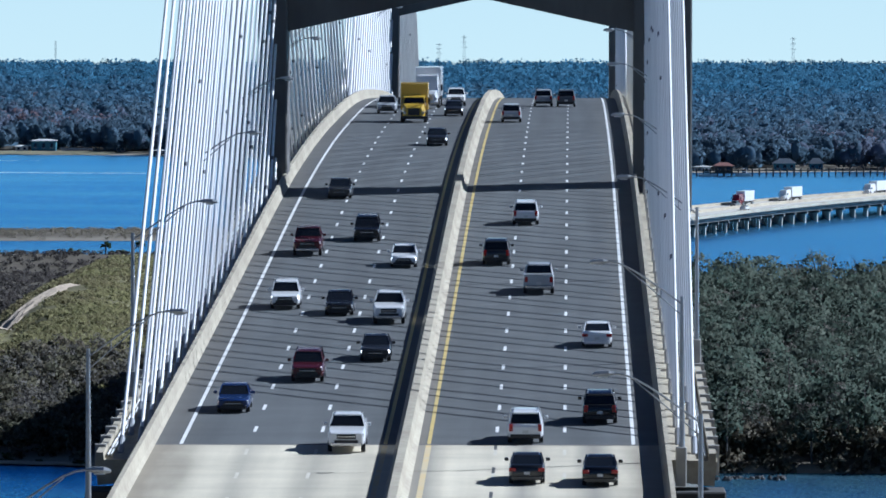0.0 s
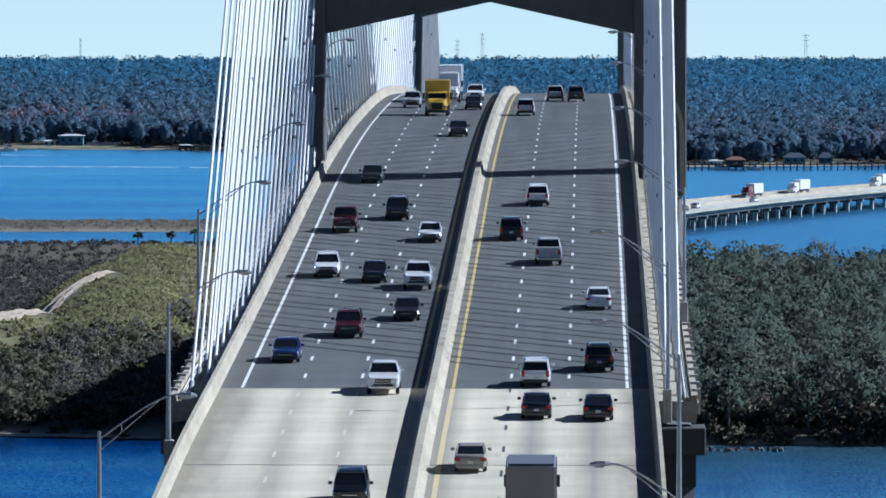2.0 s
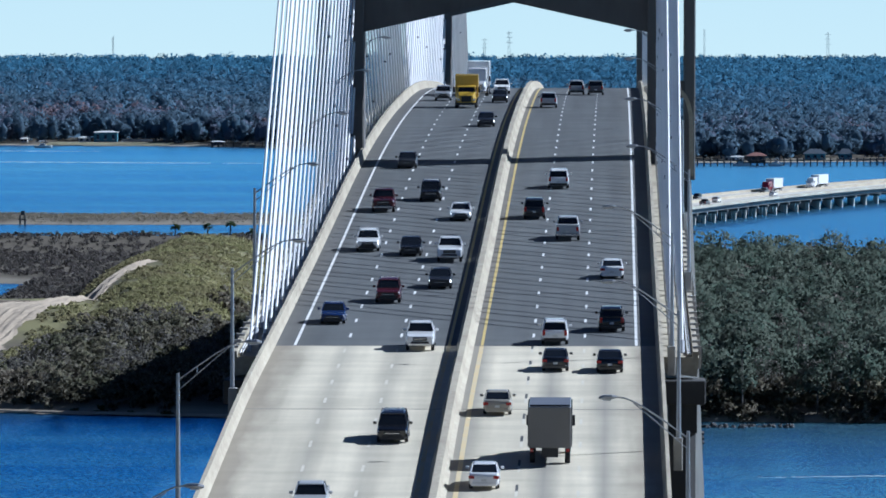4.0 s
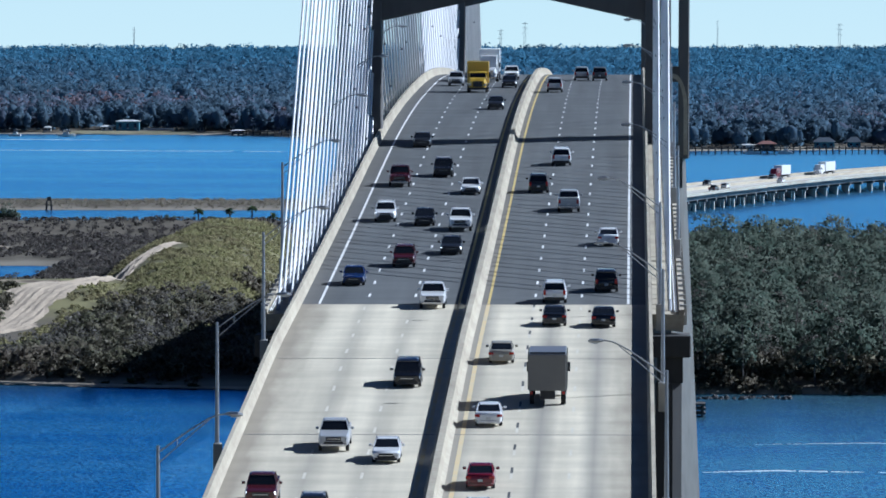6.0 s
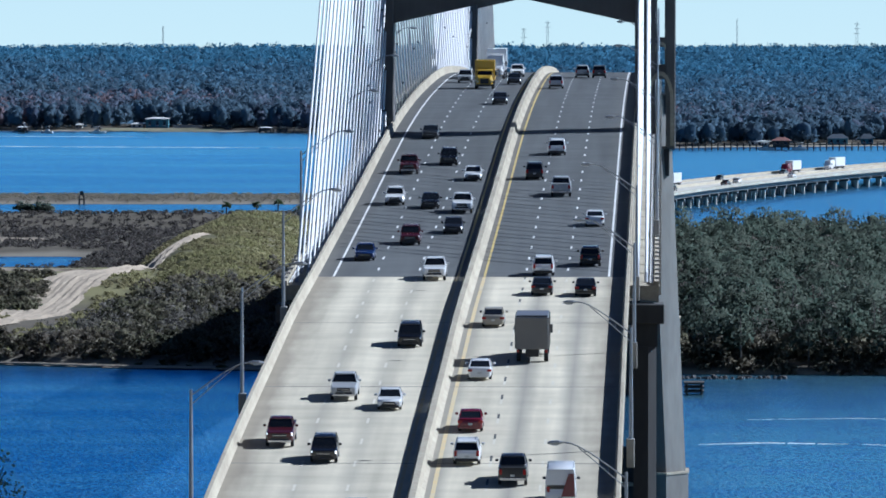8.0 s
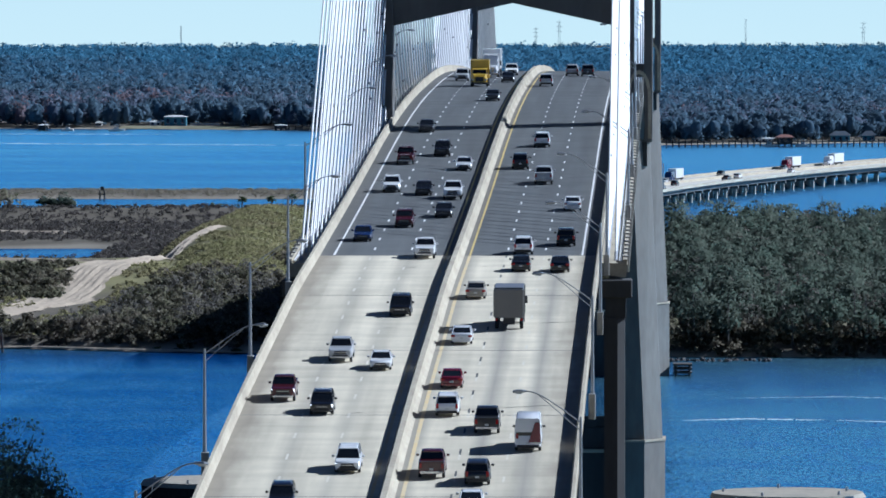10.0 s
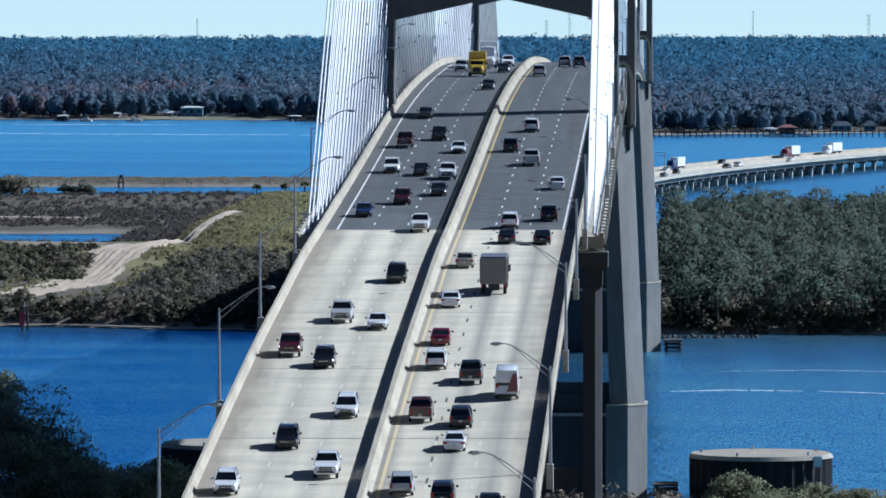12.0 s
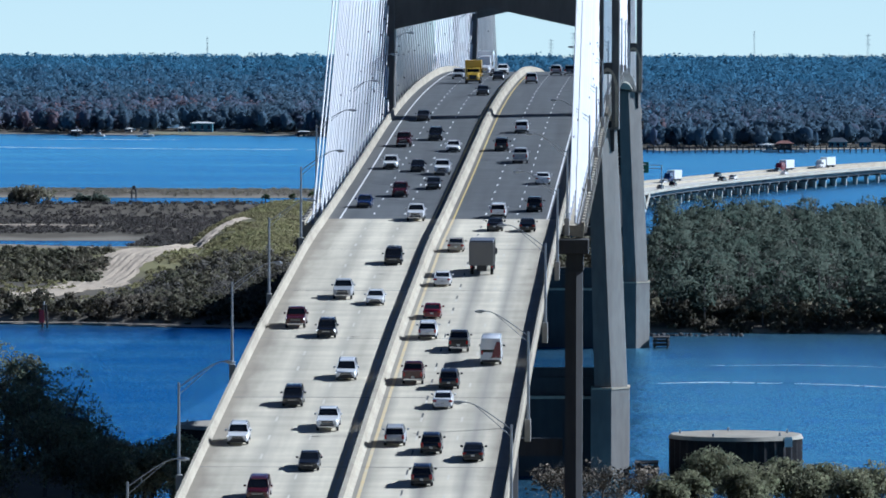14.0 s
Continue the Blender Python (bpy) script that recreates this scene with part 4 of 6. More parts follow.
    part("grille", box(bmesh.new(), -w * 0.5, w * 0.5, h - 0.12, h + 0.012, hood - 0.46, hood - 0.2), TRIM, t)
    part("air_intake", box(bmesh.new(), -w * 0.62, w * 0.62, h - 0.14, h + 0.008, g + 0.2, g + 0.34), TRIM, t)
    part("badge_bar", box(bmesh.new(), -w * 0.46, w * 0.46, h, h + 0.022, hood - 0.35, hood - 0.31), CHROME, t)
    part("bumper", bevelled(box(bmesh.new(), -w * 0.8, w * 0.8, h - 0.2, h + 0.04, g + 0.02, g + 0.2), 0.03), TRIM if kind != "pickup" else CHROME, t)
    part("rear_bumper", bevelled(box(bmesh.new(), -w * 0.84, w * 0.84, -h - 0.05, -h + 0.2, g + 0.04, g + 0.26), 0.03), TRIM if kind in ("suv", "van") else CHROME if kind == "pickup" else paint, t)
    part("rear_plate", box(bmesh.new(), -0.15, 0.15, -h - 0.03 if kind != "pickup" else -h - 0.06, -h + 0.02, g + 0.32, g + 0.47), PLATE, t)
    if kind == "pickup":
        part("bed_floor", box(bmesh.new(), -w * 0.8, w * 0.8, -h + 0.14, foot - 0.1, tail + 0.005, tail + 0.012), TRIM, t, "dark open bed")
        for s in (-1, 1):
            part("bed_rail", box(bmesh.new(), s * w * 0.9 - 0.05, s * w * 0.9 + 0.05, -h + 0.05, foot - 0.05, tail - 0.02, tail + 0.07), paint, t)
        part("tailgate", box(bmesh.new(), -w * 0.88, w * 0.88, -h - 0.01, -h + 0.05, g + 0.45, tail + 0.06), paint, t)
    if kind == "suv":
        for s in (-1, 1):
            part("roof_rail", tube(bmesh.new(), (s * tw * 0.9, rf - 0.3, H + 0.03), (s * tw * 0.9, rr + 0.2, H + 0.03), 0.022, 0.022, 5), CHROME, t)
    wheels(t, W, r, (h - 0.9, -h + 1.0))
    return t


def box_truck(x, y, z, tilt, heading, cab, cargo, length, label, where, tractor=False):
    """A lorry: cab with hood at the front, a tall cargo box behind it."""
    t = thing("semi_truck" if tractor else "box_truck", label, "truck", pose(x, y, z, tilt, 0, heading), group="traffic on the bridge")
    h = length / 2
    c0 = h - (5.6 if tractor else 2.6)
    ch = 3.3 if tractor else 2.5
    part("hood", loft(bmesh.new(), [(h, [(0.75, 0.55), (0.85, 0.9), (0.7, 1.4)]), (h - 0.3, [(1.0, 0.45), (1.05, 1.0), (0.85, 1.65)]), (h - 1.3, [(1.1, 0.45), (1.12, 1.1), (0.95, 1.8)])]), PAINT[cab], t)
    part("cab", loft(bmesh.new(), [(h - 1.1, [(1.1, 0.5), (1.14, 1.5), (1.0, 1.75)]), (h - 1.5, [(1.12, 0.5), (1.14, 1.6), (0.95, ch - 0.15)]), (c0 + 0.1, [(1.12, 0.5), (1.14, 1.6), (1.0, ch)])]), PAINT[cab], t)
    part("windshield", loft(bmesh.new(), [(h - 1.12, [(0.98, 1.72), (0.96, 1.8)]), (h - 1.42, [(0.9, 1.75), (0.86, min(ch - 0.2, 2.45))]), (h - 1.6, [(0.9, 1.75), (0.86, min(ch - 0.2, 2.5))])]), GLASS, t)
    for s in (-1, 1):
        part("side_window", box(bmesh.new(), s * 1.07 - 0.05, s * 1.07 + 0.05, h - 2.3, h - 1.55, 1.65, 2.3), GLASS, t)
        part("headlight", bevelled(box(bmesh.new(), s * 0.82 - 0.15, s * 0.82 + 0.15, h - 0.2, h + 0.0, 0.8, 1.05), 0.03), HEADLIGHT, t)
        part("mirror", box(bmesh.new(), s * 1.4 - 0.1, s * 1.4 + 0.1, h - 1.5, h - 1.4, 1.7, 2.35), TRIM, t)
    part("grille", box(bmesh.new(), -0.55, 0.55, h - 0.05, h + 0.03, 0.7, 1.35), CHROME if tractor else TRIM, t)
    part("bumper", bevelled(box(bmesh.new(), -1.15, 1.15, h - 0.2, h + 0.12, 0.35, 0.62), 0.04), CHROME if tractor else TRIM, t)
    top = 4.0 if tractor else 3.6
    part("cargo_box", bevelled(box(bmesh.new(), -1.28, 1.28, -h, c0 - (0.9 if tractor else 0.12), 1.1, top), 0.04), cargo, t)
    part("chassis", box(bmesh.new(), -0.5, 0.5, -h + 0.2, h - 0.8, 0.5, 1.1), TRIM, t)
    for s in (-1, 1):
        part("tail_light", box(bmesh.new(), s * 1.1 - 0.1, s * 1.1 + 0.1, -h - 0.03, -h + 0.03, 0.85, 1.05), TAILLIGHT, t)
    wheels(t, 2.5, 0.5, (h - 1.0, c0 + 1.0, c0 - 0.3, -h + 2.2, -h + 1.0) if tractor else (h - 1.0, -h + 1.6), 0.32)
    return t


def dump_truck(x, y, z, tilt, heading):
    t = box_truck(x, y, z, tilt, heading, "white", PAINT["steel"], 8.0, "grey steel dump truck with a high ribbed body on the bridge", "bridge")
    for s in (-1, 1):
        for k in range(6):
            q = -3.8 + k * 0.95
            part("rib", box(bmesh.new(), s * 1.3 - 0.05, s * 1.3 + 0.05, q, q + 0.12, 1.15, 3.5), PAINT["steel"], t)
    for k in range(5):
        part("rib", box(bmesh.new(), -1.15 + k * 0.55, -1.05 + k * 0.55, -4.06, -3.98, 1.15, 3.5), PAINT["steel"], t)
    part("tarp_bar", tube(bmesh.new(), (-1.2, -3.9, 3.68), (1.2, -3.9, 3.68), 0.07, 0.07, 6), TRIM, t)


TRAFFIC = [  # kind, colour, x, y; those left of the median come towards the near end
    ("suv", "silver", -9.2, 143), ("sedan", "charcoal", -2.9, 60), ("sedan", "charcoal", -9.0, -17), ("suv", "black", -5.8, -59.5),
    ("pickup", "dark_red", -9.6, -71.5), ("sedan", "white", -2.7, -81.5), ("suv", "white", -9.6, -114), ("sedan", "black", -6.0, -118.5),
    ("pickup", "white", -2.7, -124), ("sedan", "charcoal", -2.9, -150), ("suv", "dark_red", -6.5, -163), ("sedan", "dark_blue", -10.0, -181),
    ("pickup", "white", -3.1, -202), ("minivan", "black", -3.3, -262.5), ("pickup", "silver", -7.0, -299), ("sedan", "white", -3.4, -305.5),
    ("sedan", "charcoal", -2.6, 135.5), ("suv", "white", -3.0, 178), ("pickup", "dark_red", -10.4, -327), ("suv", "black", -6.9, -336), ("minivan", "white", -3.4, -369.5),
    ("suv", "black", -7.4, -389), ("pickup", "white", -3.4, -405), ("suv", "white", -10.9, -414.5), ("sedan", "charcoal", -3.8, -430.5), ("minivan", "dark_red", -7.2, -448),
    ("suv", "silver", 3.1, 116.5), ("suv", "silver", 5.9, 172), ("suv", "grey", 8.2, 170), ("suv", "white", 5.4, -44), ("suv", "charcoal", 3.6, -79.5), ("pickup", "silver", 6.6, -102), ("sedan", "white", 10.3, -140.5),
    ("suv", "black", 10.3, -187), ("suv", "white", 6.3, -197.5), ("sedan", "charcoal", 6.5, -218.5), ("sedan", "black", 10.2, -219.5),
    ("sedan", "tan", 3.0, -247.5), ("sedan", "white", 2.8, -285.5), ("sedan", "red", 2.9, -318.5), ("suv", "white", 3.1, -337),
    ("pickup", "charcoal", 6.5, -347), ("pickup", "dark_red", 3.0, -372), ("suv", "charcoal", 6.5, -376), ("sedan", "white", 6.4, -390),
    ("suv", "silver", 3.0, -415), ("suv", "black", 6.4, -420), ("suv", "black", 6.3, -439.5), ("sedan", "charcoal", 10.2, -424.5)]


def traffic():
    for kind, colour, x, y in TRAFFIC:
        slope = math.degrees(math.atan((deck(y + 1) - deck(y - 1)) / 2))
        back = x < 0
        car(kind, colour, x, y, deck(y) + 0.02, -slope if back else slope, 180 if back else 0, "bridge")
    s = math.degrees(math.atan((deck(118) - deck(115)) / 3))
    box_truck(-6.0, 116.5, deck(116.5) + 0.02, -s, 180, "yellow", PAINT["yellow"], 7.6, "yellow box truck driving over the bridge crest", "bridge")
    box_truck(-5.6, 168, deck(168) + 0.02, 0, 180, "white", PAINT["white"], 17.5, "white tractor with a long white trailer near the bridge crest", "bridge", True)
    t = car("van", "white", 9.9, -357, deck(-357) + 0.02, math.degrees(math.atan(deck(-356.5) - deck(-357.5))), 0, "bridge")
    bm = bmesh.new()
    vs = [[bm.verts.new((x, q, z)) for x, z in ((0.05, 0.75), (0.97, 0.75), (0.93, 2.3), (0.55, 2.3))] for q in (-3.03, -2.93)]
    for i in range(4):
        bm.faces.new((vs[0][i], vs[0][(i + 1) % 4], vs[1][(i + 1) % 4], vs[1][i]))
    bm.faces.new(vs[0][::-1])
    bm.faces.new(vs[1])
    part("rear_panel", bm, PAINT["red"], t, "slanted red panel on the rear doors")
    dump_truck(6.6, -272, deck(-272) + 0.02, math.degrees(math.atan(deck(-271.5) - deck(-272.5))), 0)


traffic()

# ---- low trestle road over the cove ----

TRESTLE = [(0, 1060), (-0.5, 1140), (-1.5, 1230), (-1, 1322), (16, 1427), (35, 1511), (54, 1586), (77, 1664), (107, 1750), (150, 1850), (215, 1970)]


def curve_at(u):
    i = min(max(int(u), 0), len(TRESTLE) - 2)
    f = u - i
    p = [TRESTLE[max(i - 1, 0)], TRESTLE[i], TRESTLE[i + 1], TRESTLE[min(i + 2, len(TRESTLE) - 1)]]
    return tuple(0.5 * (2 * p[1][k] + (p[2][k] - p[0][k]) * f + (2 * p[0][k] - 5 * p[1][k] + 4 * p[2][k] - p[3][k]) * f * f + (3 * p[1][k] - p[0][k] - 3 * p[2][k] + p[3][k]) * f ** 3) for k in (0, 1))


def trestle_frame(u):
    a, b = Vector(curve_at(u - 0.02)), Vector(curve_at(u + 0.02))
    d = (b - a).normalized()
    c = curve_at(u)
    z = float(np.interp(c[1], [1060, 1180], [max(deck(c[1]), 5.0), 5.0]))
    return Vector((c[0], c[1], z)), Vector((d.y, -d.x, 0)), d


def trestle():
    us = [1.0 + 0.05 * i for i in range(int(9 / 0.05) + 1)]

    def ribbon(prof, mat, name, label, cat):
        bm = bmesh.new()
        rings = []
        for u in us:
            c, side, d = trestle_frame(u)
            rings.append([bm.verts.new(c + side * x + Vector((0, 0, z))) for x, z in prof])
        n = len(prof)
        for a, b in zip(rings, rings[1:]):
            for i in range(n):
                bm.faces.new((a[i], a[(i + 1) % n], b[(i + 1) % n], b[i]))
        bm.faces.new(rings[0][::-1])
        bm.faces.new(rings[-1])
        bmesh.ops.recalc_face_normals(bm, faces=bm.faces[:])
        tagged(part(name, bm, mat), label, cat, kind="structure")
    ribbon([(-12.95, -0.12), (12.95, -0.12), (12.95, 0), (-12.95, 0)], TRESTLE_ROAD, "road", "pale concrete road on the low trestle over the cove", "road")
    # girders and caps in darker concrete: the shade under the deck put into the colour
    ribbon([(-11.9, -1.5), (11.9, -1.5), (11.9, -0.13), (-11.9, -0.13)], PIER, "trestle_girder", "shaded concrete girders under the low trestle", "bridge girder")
    ribbon([(-13.3, -0.12), (-12.95, -0.12), (-12.95, 0.75), (-13.3, 0.75)], BARRIER, "barrier", "concrete parapet of the low trestle", "barrier")
    ribbon([(12.95, -0.12), (13.3, -0.12), (13.3, 0.75), (12.95, 0.75)], BARRIER, "barrier", "concrete parapet of the low trestle", "barrier")
    ribbon([(-0.3, 0), (0.3, 0), (0.15, 0.85), (-0.15, 0.85)], BARRIER, "median_barrier", "concrete median barrier of the low trestle", "barrier")
    u = 2.6
    n = 0
    pile = bpy.data.meshes.new("post")
    bm = box(bmesh.new(), -0.38, 0.38, -0.38, 0.38, -8.0, -1.9)
    bm.to_mesh(pile)
    bm.free()
    pile.materials.append(TRESTLE_ROAD)
    cap = bpy.data.meshes.new("cap")
    bm = box(bmesh.new(), -11.8, 11.8, -0.6, 0.6, -2.4, -1.45)
    bm.to_mesh(cap)
    bm.free()
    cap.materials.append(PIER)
    while u < 9.6:
        c, side, d = trestle_frame(u)
        t = thing("trestle_bent", "row of square concrete piles with a cap under the trestle", "trestle bent",
                  Matrix.Translation(c) @ Matrix.Rotation(math.atan2(-side.x * 0 + side.y, side.x), 4, "Z"), group="bents of the low trestle")
        piece("cap", cap, t, Matrix.Identity(4))
        for x in (-10.8, -6.5, -2.2, 2.2, 6.5, 10.8):
            piece("post", pile, t, pose(x, 0, 0))
        b = Vector(curve_at(u + 0.05)) - Vector(curve_at(u))
        u += 0.05 * 13.5 / max(b.length, 1)
    for u, lane, kind, colour in ((2.15, 6, "suv", "silver"), (2.5, -5, "sedan", "white"), (2.75, 8, "suv", "charcoal"), (3.1, 4, "sedan", "black"), (3.35, -8, "suv", "white"),
                                  (3.6, 8, "sedan", "grey"), (3.95, 5, "suv", "black"), (4.3, -5, "sedan", "silver"), (4.6, 9, "pickup", "charcoal"), (5.0, 5, "suv", "white"), (5.4, -8, "suv", "black"), (5.9, 6, "sedan", "white"), (6.3, -5, "suv", "grey")):
        c, side, d = trestle_frame(u)
        p = c + side * lane
        head = math.degrees(math.atan2(d.y, d.x)) - 90
        car(kind, colour, p.x, p.y, p.z + 0.02, 0, head if lane > 0 else head + 180, "low trestle")
    for u, lane, cab in ((4.5, -6, "dark_blue"), (6.55, -8, "red"), (7.15, -8, "white"), (8.0, -6, "white")):
        c, side, d = trestle_frame(u)
        p = c + side * lane
        box_truck(p.x, p.y, p.z + 0.02, 0, math.degrees(math.atan2(d.y, d.x)) + 90, cab, PAINT["white"], 17, "%s tractor with a white trailer on the low trestle" % WORDS.get(cab, cab), "trestle", True)


trestle()


def highway_sign(u):
    c, side, d = trestle_frame(u)
    t = thing("highway_sign", "green highway sign on a steel gantry over the low trestle", "road sign", Matrix.Translation(c) @ Matrix.Rotation(math.atan2(side.y, side.x), 4, "Z"))
    for x in (0.45, 13.1):
        part("post", tube(bmesh.new(), (x, 0, 0.6), (x, 0, 8.4), 0.2, 0.16, 8), STEEL, t)
    for z in (7.2, 8.2):
        part("beam", box(bmesh.new(), 0.3, 13.3, -0.1, 0.1, z, z + 0.18), STEEL, t)
    panel = part("panel", bevelled(box(bmesh.new(), 3.2, 9.0, -0.24, -0.12, 5.9, 9.3), 0.03), SIGNGREEN, t)
    for z, x0, x1 in ((8.4, 3.8, 8.2), (7.5, 3.8, 7.4), (6.6, 4.4, 7.8)):
        part("bar", box(bmesh.new(), x0, x1, -0.255, -0.238, z, z + 0.4), WALLWHITE, panel)


highway_sign(3.35)

# ---- dolphins, markers, houses ----


def dolphin(x, y):
    t = thing("dolphin", "round dark sheet-pile dolphin with a concrete cap protecting the tower", "dolphin", pose(x, y, 0), group="dolphins by the tower")
    r, n = 9.4, 72
    bm = bmesh.new()
    out = [((r + (0.14 if i % 2 else -0.14)) * math.cos(i * math.tau / n), (r + (0.14 if i % 2 else -0.14)) * math.sin(i * math.tau / n)) for i in range(n)]
    prism(bm, out, -3.4, 5.2)
    part("sheet_pile_wall", bm, SHEETPILE, t)
    part("cap", tube(bmesh.new(), (0, 0, 5.2), (0, 0, 5.75), r + 0.25, r - 0.1, 60), CAPCON, t)
    for k in range(5):
        a = k * 1.3 + 0.4
        part("bollard", tube(bmesh.new(), (8 * math.cos(a), 8 * math.sin(a), 5.7), (8 * math.cos(a), 8 * math.sin(a), 6.2), 0.18, 0.14, 8), STEEL, t)
    part("sign_board", box(bmesh.new(), 6.9, 8.0, -6.65, -6.5, 4.3, 5.7), WALLWHITE, t, "blank white sign board")


dolphin(34.8, 4)
dolphin(-37, 26)


def daymark(x, y):
    t = thing("channel_marker", "dark pile channel marker with a red board standing in the river", "channel marker", pose(x, y, 0))
    for a in (0, 2.1, 4.2):
        part("post", tube(bmesh.new(), (0.9 * math.cos(a), 0.9 * math.sin(a), -3), (0.35 * math.cos(a), 0.35 * math.sin(a), 4.6), 0.24, 0.2, 8), TIMBER, t)
    part("board", box(bmesh.new(), -0.95, 0.05, -0.95, -0.8, 1.0, 3.6), REDPAINT, t)
    part("light", tube(bmesh.new(), (0, 0, 4.6), (0, 0, 5.3), 0.16, 0.1, 8), WALLWHITE, t)


daymark(-104, 474)


def beacon(x, y):
    t = thing("range_beacon", "small dark pile beacon standing on the sandy spit", "beacon", pose(x, y, float(height(x, y)) - 0.2))
    for sx in (-0.8, 0.8):
        for sy in (-0.8, 0.8):
            part("post", tube(bmesh.new(), (sx, sy, 0), (sx * 0.8, sy * 0.8, 4.5), 0.22, 0.2, 8), TIMBER, t)
    part("platform", box(bmesh.new(), -1.2, 1.2, -1.2, 1.2, 3.1, 3.35), TIMBER, t)
    part("board", box(bmesh.new(), -0.55, 0.55, -0.1, 0.1, 4.4, 5.6), TIMBER, t)


beacon(-157.5, 1448)


def house(x, y, w, d, hgt, wall, roof, label, stilts=0.0, base=None, turn=0, rise=0.28):
    z = float(height(x, y)) - 0.3 if base is None else base
    t = thing("house", label, "house", pose(x, y, z, 0, 0, turn), group="houses on the far shore")
    g = stilts
    part("wall", box(bmesh.new(), -w / 2, w / 2, -d / 2, d / 2, g, g + hgt), wall, t)
    bm = bmesh.new()
    e = 0.7
    a = [bm.verts.new(c) for c in ((-w / 2 - e, -d / 2 - e, g + hgt), (w / 2 + e, -d / 2 - e, g + hgt), (w / 2 + e, d / 2 + e, g + hgt), (-w / 2 - e, d / 2 + e, g + hgt), (-w / 4, 0, g + hgt + d * rise), (w / 4, 0, g + hgt + d * rise))]
    for f in ((0, 1, 5, 4), (1, 2, 5), (2, 3, 4, 5), (3, 0, 4), (3, 2, 1, 0)):
        bm.faces.new([a[i] for i in f])
    part("roof", bm, roof, t)
    n = max(2, int(w / 2.6))
    for k in range(n):
        q = -w / 2 + (k + 0.5) * w / n
        win = part("window", box(bmesh.new(), q - 0.6, q + 0.6, -d / 2 - 0.06, -d / 2 + 0.02, g + hgt * 0.35, g + hgt * 0.8), GLASS, t)
        part("frame", box(bmesh.new(), q - 0.72, q + 0.72, -d / 2 - 0.03, -d / 2 + 0.02, g + hgt * 0.3, g + hgt * 0.35 - 0.01), WALLWHITE, win)
    if stilts:
        for q in (-w / 2 + 0.3, 0, w / 2 - 0.3):
            for s in (-d / 2 + 0.3, d / 2 - 0.3):
                part("post", box(bmesh.new(), q - 0.2, q + 0.2, s - 0.2, s + 0.2, -2.5, g), TIMBER, t)
        part("platform", box(bmesh.new(), -w / 2 - 1.5, w / 2 + 1.5, -d / 2 - 1.5, d / 2 + 1.5, g - 0.3, g - 0.003), TIMBER, t)
    return t


house(-208, 2576, 10, 7, 4.4, WALLTEAL, ROOFPALE, "teal two-storey house with a pale roof on the far shore", rise=0.1)
house(-217, 2574, 5, 5, 2.2, WALLWHITE, ROOFPALE, "low white wing beside the teal house", rise=0.12)
for x, back, w, label in ((-262, 30, 3.5, "small white shed among the shore trees"), (-271, 38, 4, "small pale shed under the shore trees"), (-292, 26, 4.5, "low white house among trees on the far shore"),
                          (-176, 34, 3.2, "small white shed by the shore trees"), (-318, 30, 5, "pale cottage among trees on the far shore"), (-243, 24, 3, "small white boat shed by the far water")):
    house(x, float(shoreline(x)) + back, w, 3.5, 1.9, WALLWHITE, ROOFPALE, label, rise=0.16)
house(88, float(shoreline(88)) + 22, 8, 6, 2.6, WALLTEAL, ROOFGREY, "grey-green house behind the pier on the far shore", rise=0.3)
house(100, float(shoreline(100)) + 24, 5, 5, 2.3, WALLTEAL, ROOFGREY, "dark gabled house beside the trees on the far shore", rise=0.4)
house(56, float(shoreline(56)) + 18, 8, 4, 1.9, WALLWHITE, ROOFPALE, "long low pale-roofed shed by the far pier", rise=0.1)
house(64, 2196, 6.4, 6, 2.4, WALLSHADE, ROOFRED, "red-roofed open pavilion on piles at the end of a pier", 1.7, -0.4, rise=0.2)


def pier_walk(x0, y0, x1, y1, n, name, label):
    t = thing(name, label, "pier", group="piers of the far shore")
    a, b = Vector((x0, y0, 1.9)), Vector((x1, y1, 1.9))
    bm = bmesh.new()
    side = (b - a).normalized().cross(Vector((0, 0, 1))) * 1.0
    vs = [bm.verts.new(c) for c in (a - side, b - side, b + side, a + side)]
    up = [bm.verts.new(v.co + Vector((0, 0, 0.35))) for v in vs]
    bm.faces.new(vs[::-1])
    bm.faces.new(up)
    for i in range(4):
        bm.faces.new((vs[i], vs[(i + 1) % 4], up[(i + 1) % 4], up[i]))
    part("boardwalk", bm, TIMBER, t)
    for k in range(n):
        p = a.lerp(b, k / (n - 1))
        part("post", tube(bmesh.new(), (p.x, p.y, -3), (p.x, p.y, 2.9), 0.28, 0.25, 6), TIMBER, t)


pier_walk(6, 2178, 150, 2205, 58, "wooden_pier", "long dark wooden pier along the far shore")
pier_walk(-160, 2525, -118, 2478, 14, "wooden_pier", "dark wooden pier reaching into the cove")
pier_walk(-268, 2552, -262, 2508, 12, "wooden_pier", "short wooden dock on the far shore")
pier_walk(-232, 2545, -229, 2508, 10, "wooden_pier", "narrow wooden dock below the teal house")
house(-263, 2512, 4.2, 4, 1.4, WALLSHADE, ROOFPALE, "pale-roofed boat shelter on piles at the dock", 1.5, -0.4, rise=0.12)
house(-157, 2518, 5, 4, 1.2, WALLSHADE, ROOFPALE, "white-roofed boat shelter on piles at the dock", 1.5, -0.4, rise=0.1)


